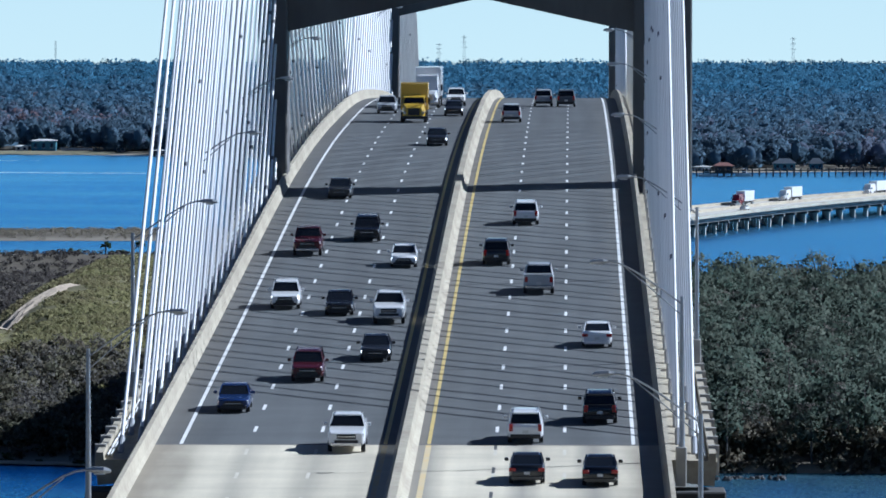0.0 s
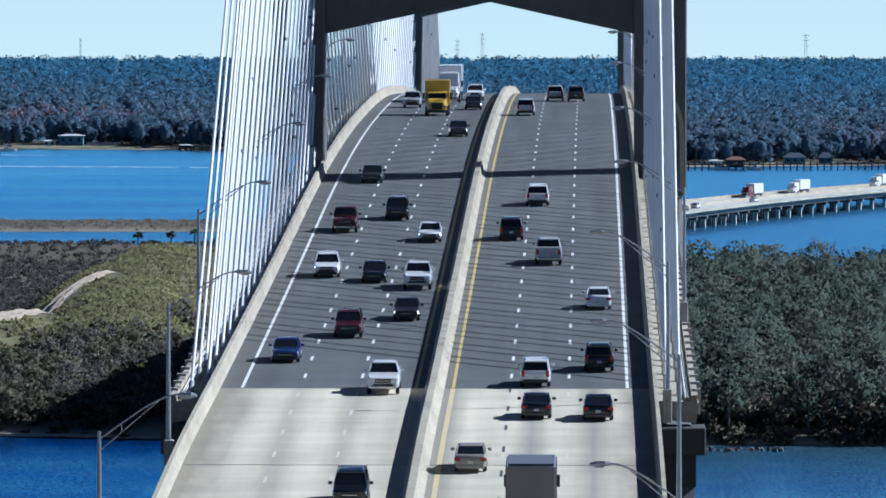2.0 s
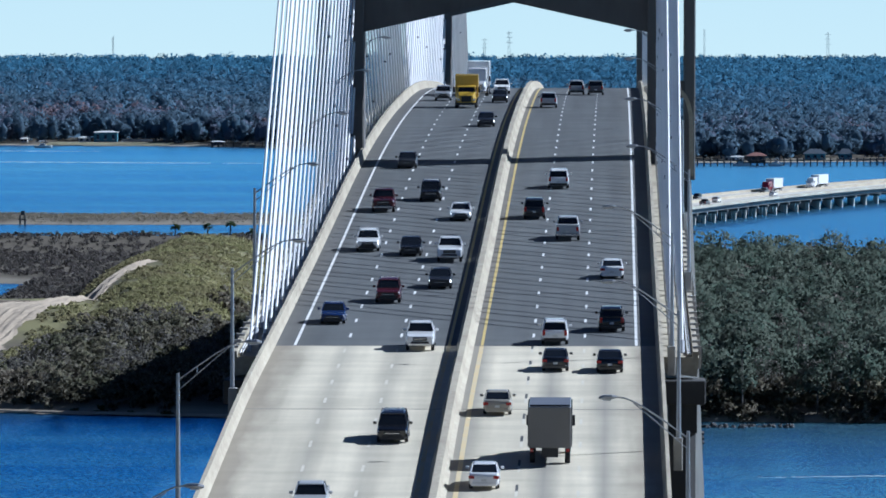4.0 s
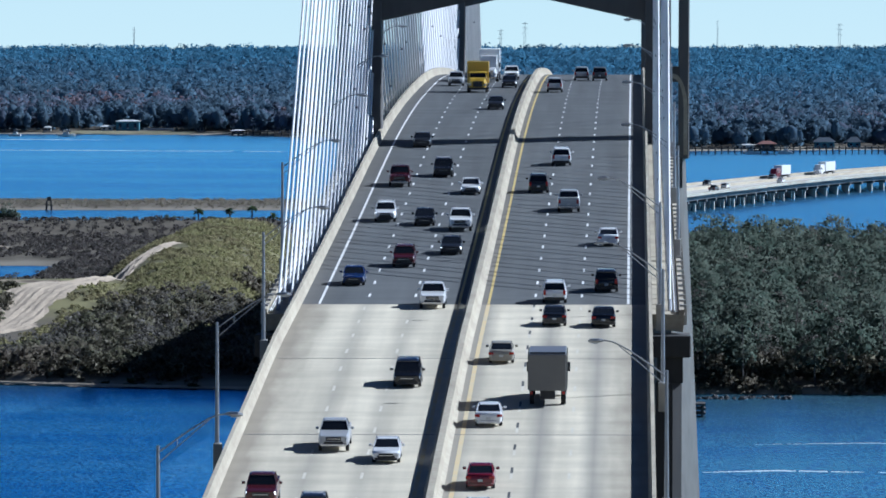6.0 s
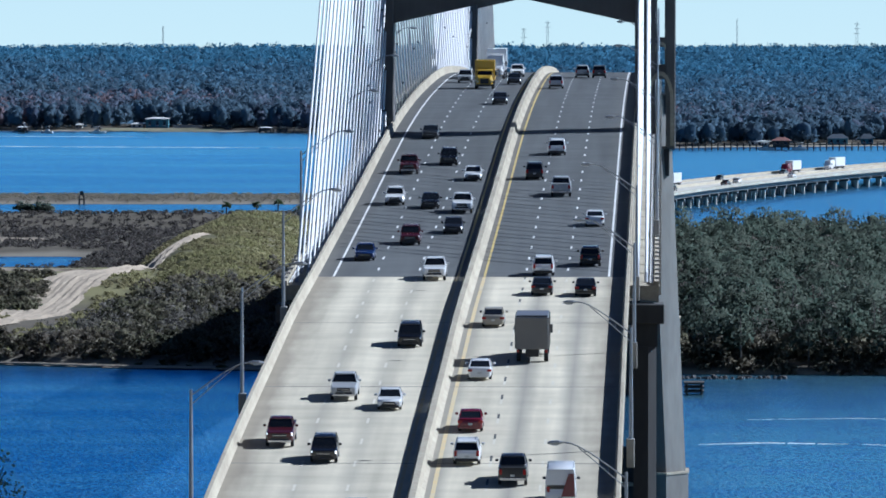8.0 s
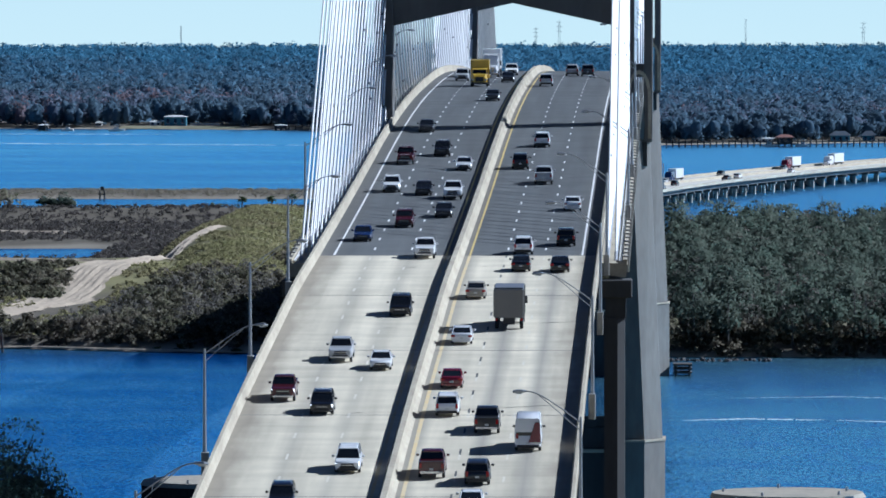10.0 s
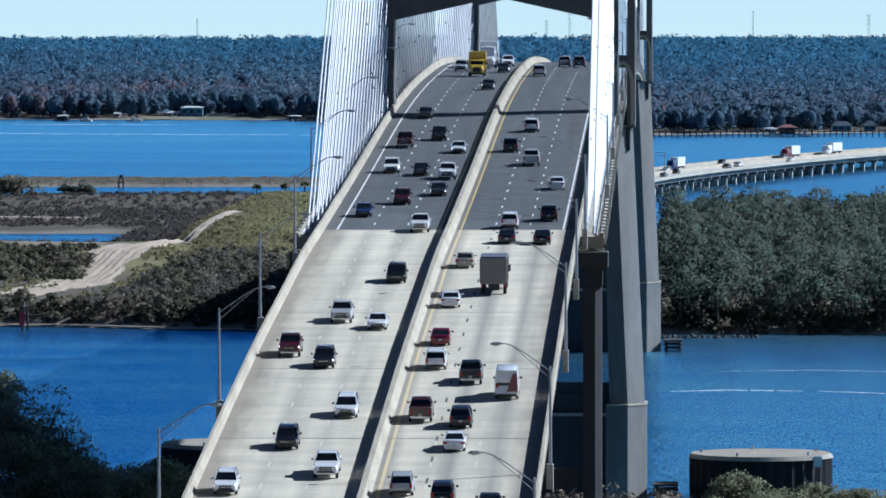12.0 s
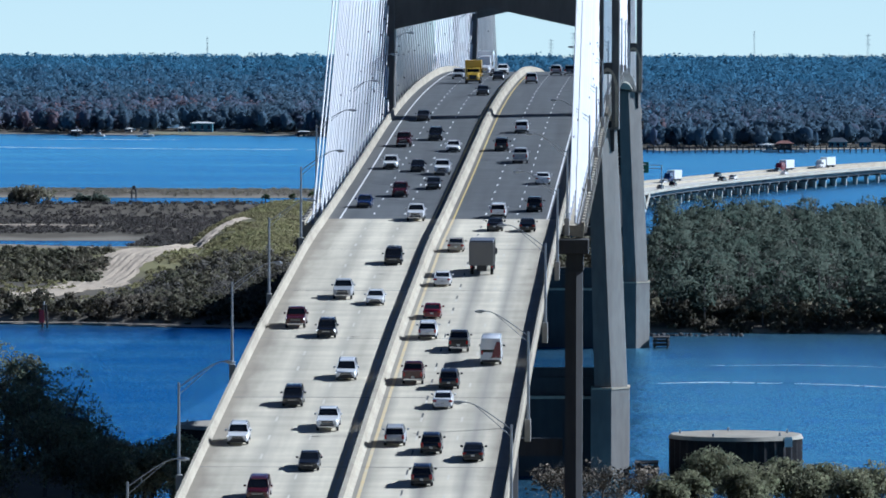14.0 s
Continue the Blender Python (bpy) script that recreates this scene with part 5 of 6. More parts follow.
def boat(x, y, length, turn, label):
    t = thing("boat", label, "boat", pose(x, y, 0.0, 0, 0, turn), group="boats on the far shore")
    bm = bmesh.new()
    rings = []
    for u, w in ((-0.5, 0.15), (-0.46, 0.17), (0.1, 0.17), (0.36, 0.11), (0.5, 0.012)):
        rings.append([bm.verts.new((u * length, s_ * w * length * k, z)) for s_, k, z in ((-1, 1, 0.85 + 0.35 * max(u, 0)), (-1, 0.7, -0.2), (1, 0.7, -0.2), (1, 1, 0.85 + 0.35 * max(u, 0)))])
    for p, q in zip(rings, rings[1:]):
        for i in range(4):
            bm.faces.new((p[i], p[(i + 1) % 4], q[(i + 1) % 4], q[i]))
    bm.faces.new(rings[0][::-1])
    bm.faces.new(rings[-1])
    bmesh.ops.recalc_face_normals(bm, faces=bm.faces[:])
    part("hull", bm, WALLWHITE, t)
    part("cabin", bevelled(box(bmesh.new(), -0.22 * length, 0.12 * length, -0.09 * length, 0.09 * length, 0.8, 1.9, (0.85, 0.85)), 0.08), WALLWHITE, t)
    part("window", box(bmesh.new(), -0.16 * length, 0.07 * length, -0.093 * length, 0.093 * length, 1.3, 1.62), GLASS, t)
    for px in (-0.2, 0.05):
        part("post", tube(bmesh.new(), (px * length, 0, 1.8), (px * length, 0, 2.9), 0.05, 0.05, 6), STEEL, t)
    part("canopy", box(bmesh.new(), -0.24 * length, 0.1 * length, -0.11 * length, 0.11 * length, 2.9, 3.0), WALLWHITE, t)


boat(-229.5, 2503, 7.5, 8, "white cabin boat moored at the end of a dock")
boat(-252, 2506, 5.5, 170, "small white boat lying off the far shore")
boat(58, 2188, 6.5, 4, "white boat moored beside the red-roofed pavilion")
boat(71, 2189, 5.5, 176, "small white boat moored by the pier")


def fence(x0, x1, y):
    z = float(height((x0 + x1) / 2, y))
    t = thing("fence", "low white board fence beside the teal house", "fence", pose(0, 0, z))
    n = 9
    for k in range(n):
        x = x0 + (x1 - x0) * k / (n - 1)
        part("post", box(bmesh.new(), x - 0.1, x + 0.1, y - 0.1, y + 0.1, -0.6, 1.25), WALLWHITE, t)
    for z0 in (0.25, 0.75):
        part("rail", box(bmesh.new(), x0, x1, y - 0.16, y - 0.1, z0, z0 + 0.35), WALLWHITE, t)


fence(-201, -188, 2574)


def mast(x, y, h, kind):
    z = float(height(x, y)) - 0.5
    t = thing("lattice_mast", "thin grey lattice mast above the distant woods", "mast", pose(x, y, z), group="masts on the horizon")
    w = 0.9 if kind else 0.3
    for sx in (-1, 1):
        for sy in (-1, 1):
            part("leg", tube(bmesh.new(), (sx * w, sy * w, 0), (sx * 0.35, sy * 0.35, h), 0.1, 0.07, 5), STEEL, t)
    if kind:
        for z0 in (0.72, 0.84, 0.95):
            part("cross_arm", box(bmesh.new(), -1.7, 1.7, -0.08, 0.08, h * z0, h * z0 + 0.18), STEEL, t)
    for k in range(7):
        q = k / 7
        ww = w + (0.35 - w) * q
        part("brace", tube(bmesh.new(), (-ww, -ww, h * q), (ww * 0.9, -ww * 0.9, h * (q + 0.13)), 0.05, 0.05, 4), STEEL, t)


mast(-50, 3650, 24, True)
mast(-64, 3655, 20, True)
mast(60, 3600, 25, False)
mast(-275, 3655, 21, False)
mast(128, 3560, 24, True)

# ---- plants ----


def leaf_mesh(name, centres, sizes, mat, seed, round_=None, flat=0.0, loose=0.3, up=0.3):
    """Many small leaf clumps as bent quads, at the given centres."""
    r = np.random.RandomState(seed)
    n = len(centres)
    a = r.normal(size=(n, 3))
    a[:, 2] *= 1 - flat
    a /= np.linalg.norm(a, axis=1, keepdims=True)
    b = np.cross(a, r.normal(size=(n, 3)))
    b /= np.linalg.norm(b, axis=1, keepdims=True)
    c = np.cross(a, b)
    s = np.asarray(sizes)[:, None]
    k = r.uniform(0.6, 1.2, (n, 4, 1))
    v = np.stack([centres + s * (-a) * k[:, 0], centres + s * b * 0.7 * k[:, 1] + c * s * 0.3, centres + s * a * k[:, 2], centres - s * b * 0.7 * k[:, 3] + c * s * 0.3], 1).reshape(-1, 3)
    me = bpy.data.meshes.new(name)
    me.vertices.add(n * 4)
    me.vertices.foreach_set("co", v.astype(np.float32).ravel())
    me.loops.add(n * 4)
    me.loops.foreach_set("vertex_index", np.arange(n * 4, dtype=np.int32))
    me.polygons.add(n)
    me.polygons.foreach_set("loop_start", np.arange(0, n * 4, 4, dtype=np.int32))
    me.update(calc_edges=True)
    me.materials.append(mat)
    if round_ is not None:
        me.shade_smooth()
        nv = round_ + r.normal(size=(n, 3)) * loose + np.array([0, 0, up])
        nv /= np.linalg.norm(nv, axis=1, keepdims=True)
        me.normals_split_custom_set_from_vertices(np.repeat(nv, 4, 0).tolist())
    return me


OUT = [None]


def crowns(spots, radius, tall, lobes, per, leaf, seed, base=0.35, dome=0.0):
    """Leaf centres and sizes for crowns at spots (x, y, ground); radius and tall are (low, high)."""
    r = np.random.RandomState(seed)
    n = len(spots)
    rad, h = r.uniform(*radius, n), r.uniform(*tall, n)
    th, ph = r.uniform(0, math.tau, (n, lobes)), r.uniform(0, 1, (n, lobes))
    lx = spots[:, 0, None] + np.cos(th) * rad[:, None] * 0.6 * np.sqrt(ph)
    ly = spots[:, 1, None] + np.sin(th) * rad[:, None] * 0.6 * np.sqrt(ph)
    lz = spots[:, 2, None] + h[:, None] * (base + (0.86 - base) * r.uniform(0, 1, (n, lobes)) * (1.05 - 0.35 * ph))
    lr = rad[:, None] * r.uniform(0.35, 0.6, (n, lobes))
    d = r.normal(size=(n, lobes, per, 3))
    d /= np.linalg.norm(d, axis=-1, keepdims=True)
    d[..., 2] = np.where(d[..., 2] < -0.35, -d[..., 2], d[..., 2])
    q = r.uniform(0.75, 1.08, (n, lobes, per, 1))
    c = np.stack([lx, ly, lz], -1)[:, :, None] + d * q * (lr[:, :, None, None] * np.array([1, 1, 0.8]))
    whole = c - np.stack([spots[:, 0], spots[:, 1], spots[:, 2] + h * (base + 0.86) * 0.42], -1)[:, None, None]
    whole /= rad[:, None, None, None]
    OUT[:] = [(d * np.array([1, 1, 1.2]) * (1 - dome) + whole * dome).reshape(-1, 3)]
    c = c.reshape(-1, 3)
    return c, leaf * r.uniform(0.6, 1.4, len(c))


def cores(name, spots, radius, tall, seed, base, mat, share, cuts):
    """The dense, rounded inside of each crown that crowns() sets leaves on, with the same seed."""
    r = np.random.RandomState(seed)
    n = len(spots)
    rad, h = r.uniform(*radius, n), r.uniform(*tall, n)
    bm = bmesh.new()
    bmesh.ops.create_icosphere(bm, subdivisions=cuts, radius=1)
    ball, tris = np.array([v.co[:] for v in bm.verts]), np.array([[v.index for v in f.verts] for f in bm.faces])
    bm.free()
    m = len(ball)
    swell = r.uniform(0.72, 1.12, (n, m, 1))
    size = np.stack([rad * share, rad * share, h * (0.84 - base) * 0.42], -1)[:, None]
    mid = np.stack([spots[:, 0], spots[:, 1], spots[:, 2] + h * (base + 0.84) * 0.5], -1)[:, None]
    v = (mid + ball[None] * size * swell).reshape(-1, 3)
    f = (tris[None] + (np.arange(n) * m)[:, None, None]).reshape(-1).astype(np.int32)
    me = bpy.data.meshes.new(name)
    me.vertices.add(len(v))
    me.vertices.foreach_set("co", v.astype(np.float32).ravel())
    me.loops.add(len(f))
    me.loops.foreach_set("vertex_index", f)
    me.polygons.add(len(f) // 3)
    me.polygons.foreach_set("loop_start", np.arange(0, len(f), 3, dtype=np.int32))
    me.update(calc_edges=True)
    me.materials.append(mat)
    me.shade_smooth()
    return me


def scatter(n, x0, x1, y0, y1, seed, keep):
    r = np.random.RandomState(seed)
    p = np.stack([r.uniform(x0, x1, n), r.uniform(y0, y1, n)], -1)
    z = height(p[:, 0], p[:, 1])
    p = np.concatenate([p, z[:, None]], 1)
    return p[keep(p[:, 0], p[:, 1], z)]


def stuff(name, me, label, category):
    return tagged(new(name, me), label, category, kind="stuff")


def trunks(name, spots, h0, h1, r0, seed, label):
    r = np.random.RandomState(seed)
    bm_v, bm_f = [], []
    for x, y, z in spots:
        h, lean = r.uniform(h0, h1), r.uniform(-0.5, 0.5, 2)
        b = len(bm_v)
        for k, (rr, zz) in enumerate(((r0, -0.4), (r0 * 0.5, h))):
            for i in range(4):
                bm_v.append((x + rr * math.cos(i * 1.571) + lean[0] * k, y + rr * math.sin(i * 1.571) + lean[1] * k, z + zz))
        for i in range(4):
            bm_f.append((b + i, b + (i + 1) % 4, b + 4 + (i + 1) % 4, b + 4 + i))
    stuff(name, mesh_of(name, bm_v, bm_f, BARK), label, "tree trunks")


def far_woods():
    inside = lambda x, y, z: (z > 0.45) & (x < 60 + (y + 1100) * 0.031) & (x > -(y + 1100) * 0.09 - 10)
    clear = lambda x, y: ((x > -182) | (x < -226) | (y > shoreline(x) + 42)) & ((x < 78) | (x > 112) | (y > shoreline(x) + 34))
    s = scatter(9500, -480, 300, 2205, 2760, 11, lambda x, y, z: inside(x, y, z) & (y < shoreline(x) + 130) & clear(x, y))
    tone = wave(s[:, 0], s[:, 1] * 0.7, 0.045, 61) + 0.35 * np.random.RandomState(62).normal(size=len(s))
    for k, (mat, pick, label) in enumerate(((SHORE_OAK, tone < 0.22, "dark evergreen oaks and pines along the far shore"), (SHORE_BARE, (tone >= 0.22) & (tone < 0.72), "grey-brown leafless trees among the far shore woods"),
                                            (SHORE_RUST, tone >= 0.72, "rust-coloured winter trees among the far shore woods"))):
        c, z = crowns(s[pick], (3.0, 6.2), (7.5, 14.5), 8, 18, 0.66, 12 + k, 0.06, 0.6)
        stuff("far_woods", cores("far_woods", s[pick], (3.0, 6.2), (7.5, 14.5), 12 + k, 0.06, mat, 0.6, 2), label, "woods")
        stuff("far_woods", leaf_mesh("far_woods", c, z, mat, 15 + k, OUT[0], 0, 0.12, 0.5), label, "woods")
    # the woods behind: crown beside crown up to the horizon, in belts with ragged borders, tinted bluer for haze
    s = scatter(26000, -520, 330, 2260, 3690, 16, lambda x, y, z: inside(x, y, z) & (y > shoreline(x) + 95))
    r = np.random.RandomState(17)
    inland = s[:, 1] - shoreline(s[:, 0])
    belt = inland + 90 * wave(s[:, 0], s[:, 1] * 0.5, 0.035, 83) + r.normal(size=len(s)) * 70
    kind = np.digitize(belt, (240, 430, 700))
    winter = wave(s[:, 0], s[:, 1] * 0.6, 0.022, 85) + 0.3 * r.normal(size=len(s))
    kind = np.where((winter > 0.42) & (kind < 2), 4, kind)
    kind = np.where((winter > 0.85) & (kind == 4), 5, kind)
    for k, mat, tall, label in ((0, SHORE_OAK, (8.5, 14.0), "dark oaks and pines behind the far shore"), (1, MID_PINE, (8.5, 13.5), "pine wood in the distance, its colour tinted for haze"), (2, HAZED_PINE, (8.6, 12.2), "pine wood far inland, its colour tinted blue for haze"),
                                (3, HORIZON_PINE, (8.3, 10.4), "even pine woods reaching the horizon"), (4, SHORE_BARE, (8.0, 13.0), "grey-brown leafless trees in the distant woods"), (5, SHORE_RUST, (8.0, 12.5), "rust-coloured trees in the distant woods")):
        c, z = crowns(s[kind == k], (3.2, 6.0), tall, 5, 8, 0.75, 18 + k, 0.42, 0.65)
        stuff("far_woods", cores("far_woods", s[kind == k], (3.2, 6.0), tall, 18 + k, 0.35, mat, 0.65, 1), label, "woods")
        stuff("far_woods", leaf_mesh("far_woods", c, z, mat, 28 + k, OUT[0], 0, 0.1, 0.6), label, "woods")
    # an added sheet, shade and haze in its colour, closes the gaps between the crowns
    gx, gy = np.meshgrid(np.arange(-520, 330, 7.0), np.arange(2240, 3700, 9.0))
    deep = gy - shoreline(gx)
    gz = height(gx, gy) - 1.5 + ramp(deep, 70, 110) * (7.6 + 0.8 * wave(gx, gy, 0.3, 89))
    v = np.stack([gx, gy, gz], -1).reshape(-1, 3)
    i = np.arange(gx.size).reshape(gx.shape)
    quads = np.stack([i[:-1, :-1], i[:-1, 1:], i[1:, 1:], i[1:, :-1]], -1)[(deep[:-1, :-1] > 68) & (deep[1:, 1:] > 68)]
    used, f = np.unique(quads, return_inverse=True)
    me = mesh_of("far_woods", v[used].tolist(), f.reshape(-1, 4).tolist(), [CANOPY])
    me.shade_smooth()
    stuff("far_woods", me, "sheet coloured as shade between the crowns of the distant woods", "woods")


def island_woods():
    grey = leafy(material("grey_twig_leaf", (0.20, 0.185, 0.165), 0.85, other=(0.15, 0.145, 0.12), scale=0.05, island=0.4, spec=0.1))
    s = scatter(420, 8, 98, 430, 950, 71, lambda x, y, z: (z > 0.9) & (x > 21))
    c, k = crowns(s, (2.0, 3.6), (8.0, 13.5), 7, 50, 0.2, 72, 0.25, 0.4)
    stuff("bare_woods", leaf_mesh("bare_woods", c, k, grey, 73, OUT[0]), "grey half-bare winter trees among the island wood", "woods")
    s = scatter(2100, 8, 98, 425, 950, 21, lambda x, y, z: (z > 0.9) & (np.abs(x) > 22) | ((z > 0.9) & (y > 640) & (x > 19)))
    c, k = crowns(s, (2.4, 5.8), (6.0, 15.5), 8, 44, 0.37, 22, 0.28, 0.5)
    stuff("island_woods", leaf_mesh("island_woods", c, k, LEAF_OAK, 23, OUT[0], 0, 0.22, 0.25), "dense oak and pine wood on the island bank", "woods")
    trunks("wood_trunks", s[s[:, 1] < 560], 6, 11, 0.16, 24, "thin grey trunks at the edge of the island wood")
    s = scatter(620, 8, 98, 440, 496, 25, lambda x, y, z: z > 0.25)
    c, k = crowns(s, (1.4, 3.0), (2.2, 6.5), 5, 36, 0.33, 26, 0.02)
    stuff("bank_shrubs", leaf_mesh("bank_shrubs", c, k, LEAF_SHRUB, 27, OUT[0]), "green shrubs along the island water's edge", "shrubs")
    # low shrubs added in place of the deep shade along the waterline
    s = scatter(1500, 14, 120, 425, 475, 95, lambda x, y, z: (z > -0.15) & (z < 0.7))
    c, k = crowns(s, (1.2, 2.2), (1.3, 2.8), 4, 26, 0.3, 96, 0.0)
    stuff("bank_shrubs", leaf_mesh("bank_shrubs", c, k, LEAF_SHRUB, 97, OUT[0]), "shrubs added to darken the island waterline", "shrubs")
    s = scatter(1300, -128, 8, 440, 520, 91, lambda x, y, z: (z > 0.15) & (z < 1.7))
    c, k = crowns(s, (0.9, 2.0), (1.0, 2.6), 4, 30, 0.26, 92, 0.0)
    stuff("bank_shrubs", leaf_mesh("bank_shrubs", c, k, LEAF_SHRUB, 93, OUT[0]), "low dark shrubs above the narrow beach", "shrubs")
    # left bank: shrubs by the water and on the dikes
    s = scatter(2000, -200, 8, 455, 545, 31, lambda x, y, z: (z > 0.55) & (x < 6) & ((x > -128) | (y > 512)) & (wave(x, y, 0.12, 77) > -0.35) & ((x > -66) | (y < 515)))
    c, k = crowns(s, (1.4, 3.0), (2.0, 5.2), 4, 36, 0.34, 32, 0.05)
    stuff("bank_shrubs", leaf_mesh("bank_shrubs", c, k, LEAF_SHRUB, 33, OUT[0]), "dark shrubs and small palms on the sandy island bank", "shrubs")
    s = scatter(900, -60, 8, 540, 1150, 34, lambda x, y, z: (z > 0.9) & (x > -52 + 5 * np.sin(y / 17)))
    c, k = crowns(s, (1.6, 3.2), (2.5, 6.0), 4, 26, 0.45, 35, 0.05)
    stuff("dike_wood", leaf_mesh("dike_wood", c, k, LEAF_SHRUB, 36, OUT[0]), "scrubby trees on the dike's far slope", "shrubs")
    s = scatter(2600, -96, -40, 505, 800, 61, lambda x, y, z: (z > 1.0) & (1.3 * wave(x, y, 0.07, 78) + (640 - y) / 100 + (x + 80) / 22 > 0.5))
    c, k = crowns(s, (1.1, 3.0), (1.2, 4.2), 4, 24, 0.33, 62, 0.0)
    pick = np.repeat(wave(s[:, 0], s[:, 1], 0.25, 94) > 0.05, 96)
    out = OUT[0]
    stuff("dike_shrubs", leaf_mesh("dike_shrubs", c[~pick], k[~pick], LEAF_SHRUB, 63, out[~pick]), "dark shrubs dotted over the grassy dike", "shrubs")
    stuff("bare_shrubs", leaf_mesh("bare_shrubs", c[pick], k[pick] * 0.7, grey, 64, out[pick]), "grey-brown half-bare shrubs on the dike", "shrubs")
    s = scatter(2400, -260, -107, 650, 706, 37, lambda x, y, z: (z > 2.2) & (z < 7.9))
    c, k = crowns(s, (1.0, 2.0), (0.6, 1.7), 3, 20, 0.3, 38, 0.0)
    stuff("dike_shrubs", leaf_mesh("dike_shrubs", c, k, LEAF_SHRUB, 39, OUT[0]), "dark scrub on the front of the cross dike", "shrubs")
    brown = leafy(material("brown_scrub_leaf", (0.098, 0.085, 0.080), 0.85, other=(0.070, 0.066, 0.058), scale=0.05, island=0.4))
    s = scatter(9000, -260, -74, 775, 1225, 40, lambda x, y, z: (z > 0.4) & (z < 6.0) & ((y > 1024) | (x > -120) | (y < 890)) & ((np.abs(y - 1088) > 13) | (x < -210) | (x > -136)))
    c, k = crowns(s, (0.9, 2.0), (0.2, 0.8), 2, 9, 0.32, 41, 0.0)
    stuff("basin_scrub", leaf_mesh("basin_scrub", c, k, brown, 42, OUT[0], 0, 0.2, 2.0), "brown scrub in the basin behind the dike", "scrub")
    s = scatter(9000, -96, -44, 500, 1000, 43, lambda x, y, z: (z > 2.6) & (wave(x, y, 0.2, 90) > -0.4) & (np.abs(x - np.interp(y, [570, 600, 630, 660, 690, 714, 745, 800, 835, 842, 1000], [-124, -118, -110, -106, -102, -95, -92, -89, -85, -300, -300])) > np.interp(y, [650, 720], [8, 4.5])))
    c, k = crowns(s, (0.6, 1.5), (0.1, 0.5), 2, 11, 0.24, 44, 0.0)
    stuff("dike_grass", leaf_mesh("dike_grass", c, k, LEAF_GREEN, 45, OUT[0], 0, 0.2, 2.0), "yellow-green grass and weeds on the dike slope", "grass")
    s = scatter(3000, -250, -84, 505, 668, 46, lambda x, y, z: (z > 1.0) & (z < 4.5) & (np.abs(x - np.interp(y, [570, 596, 630, 705], [-118, -108, -104, -101])) > 5.5))
    c, k = crowns(s, (0.6, 1.5), (0.1, 0.5), 2, 12, 0.26, 47, 0.0)
    stuff("meadow_grass", leaf_mesh("meadow_grass", c, k, LEAF_GREEN, 48, OUT[0], 0, 0.25, 1.0), "rough grass on the flat behind the bank", "grass")
    s = scatter(4500, -300, -50, 1440, 1536, 49, lambda x, y, z: z > 0.35)
    c, k = crowns(s, (0.6, 1.4), (0.02, 0.07), 2, 8, 0.18, 50, 0.0)
    stuff("spit_grass", leaf_mesh("spit_grass", c, k, LEAF_DRY, 51, OUT[0], 0, 0.2, 1.2), "tawny dry grass on the low spit", "grass")


# haze is put into these leaf colours, bluer belt by belt towards the horizon
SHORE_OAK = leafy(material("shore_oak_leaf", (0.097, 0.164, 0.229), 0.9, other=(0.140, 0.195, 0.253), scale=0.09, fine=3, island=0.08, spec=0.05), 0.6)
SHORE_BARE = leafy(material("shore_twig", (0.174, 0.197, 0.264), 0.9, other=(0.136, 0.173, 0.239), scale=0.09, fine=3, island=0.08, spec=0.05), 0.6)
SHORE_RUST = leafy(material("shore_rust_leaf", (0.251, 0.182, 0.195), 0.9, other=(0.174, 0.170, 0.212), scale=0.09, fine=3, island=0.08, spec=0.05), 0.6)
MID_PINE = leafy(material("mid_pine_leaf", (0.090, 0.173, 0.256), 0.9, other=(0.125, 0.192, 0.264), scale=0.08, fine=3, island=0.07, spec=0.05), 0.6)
HAZED_PINE = leafy(material("hazed_pine_leaf", (0.078, 0.175, 0.274), 0.9, other=(0.109, 0.192, 0.279), scale=0.07, fine=3, island=0.07, spec=0.05), 0.6)
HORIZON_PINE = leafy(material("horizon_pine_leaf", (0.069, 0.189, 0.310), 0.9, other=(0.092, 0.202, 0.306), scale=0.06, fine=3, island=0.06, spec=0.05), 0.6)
CANOPY = material("crown_gap_shade", (0.081, 0.146, 0.209), 0.95, other=(0.104, 0.160, 0.216), scale=0.06, fine=6, spec=0.05, bump=0.3)
far_woods()
island_woods()


def bush(x, y, wide, h, seed):
    """A low evergreen bush of several stems."""
    r = np.random.RandomState(seed)
    n = max(3, int(wide * 1.4))
    px = r.uniform(-0.36, 0.36, n) * wide
    spots = np.stack([px, r.uniform(-1.2, 1.2, n), np.zeros(n)], -1)
    c, k = crowns(spots, (wide * 0.14, wide * 0.24), (h * 0.6, h), 6, 40, 0.3, seed, 0.0, 0.5)
    t = thing("bush", "dark evergreen bush on the back dike" if wide > 8 else "small dark bush on the back dike", "bush", pose(x, y, float(height(x, y)) - 0.1), group="bushes on the back dike")
    piece("foliage", leaf_mesh("foliage", c, k, LEAF_OAK, seed + 1, OUT[0]), t, Matrix.Identity(4))


for i, (bx, wide, tall) in enumerate(((-153, 13, 5.6), (-127, 4.5, 2.4), (-122, 3.5, 2.2), (-114, 4, 3.0), (-109, 5, 2.8), (-104, 3, 2.0), (-99, 5, 2.6), (-94, 3.5, 2.0))):
    bush(bx, 1216 + 2 * (i % 3), wide, tall, 300 + i)


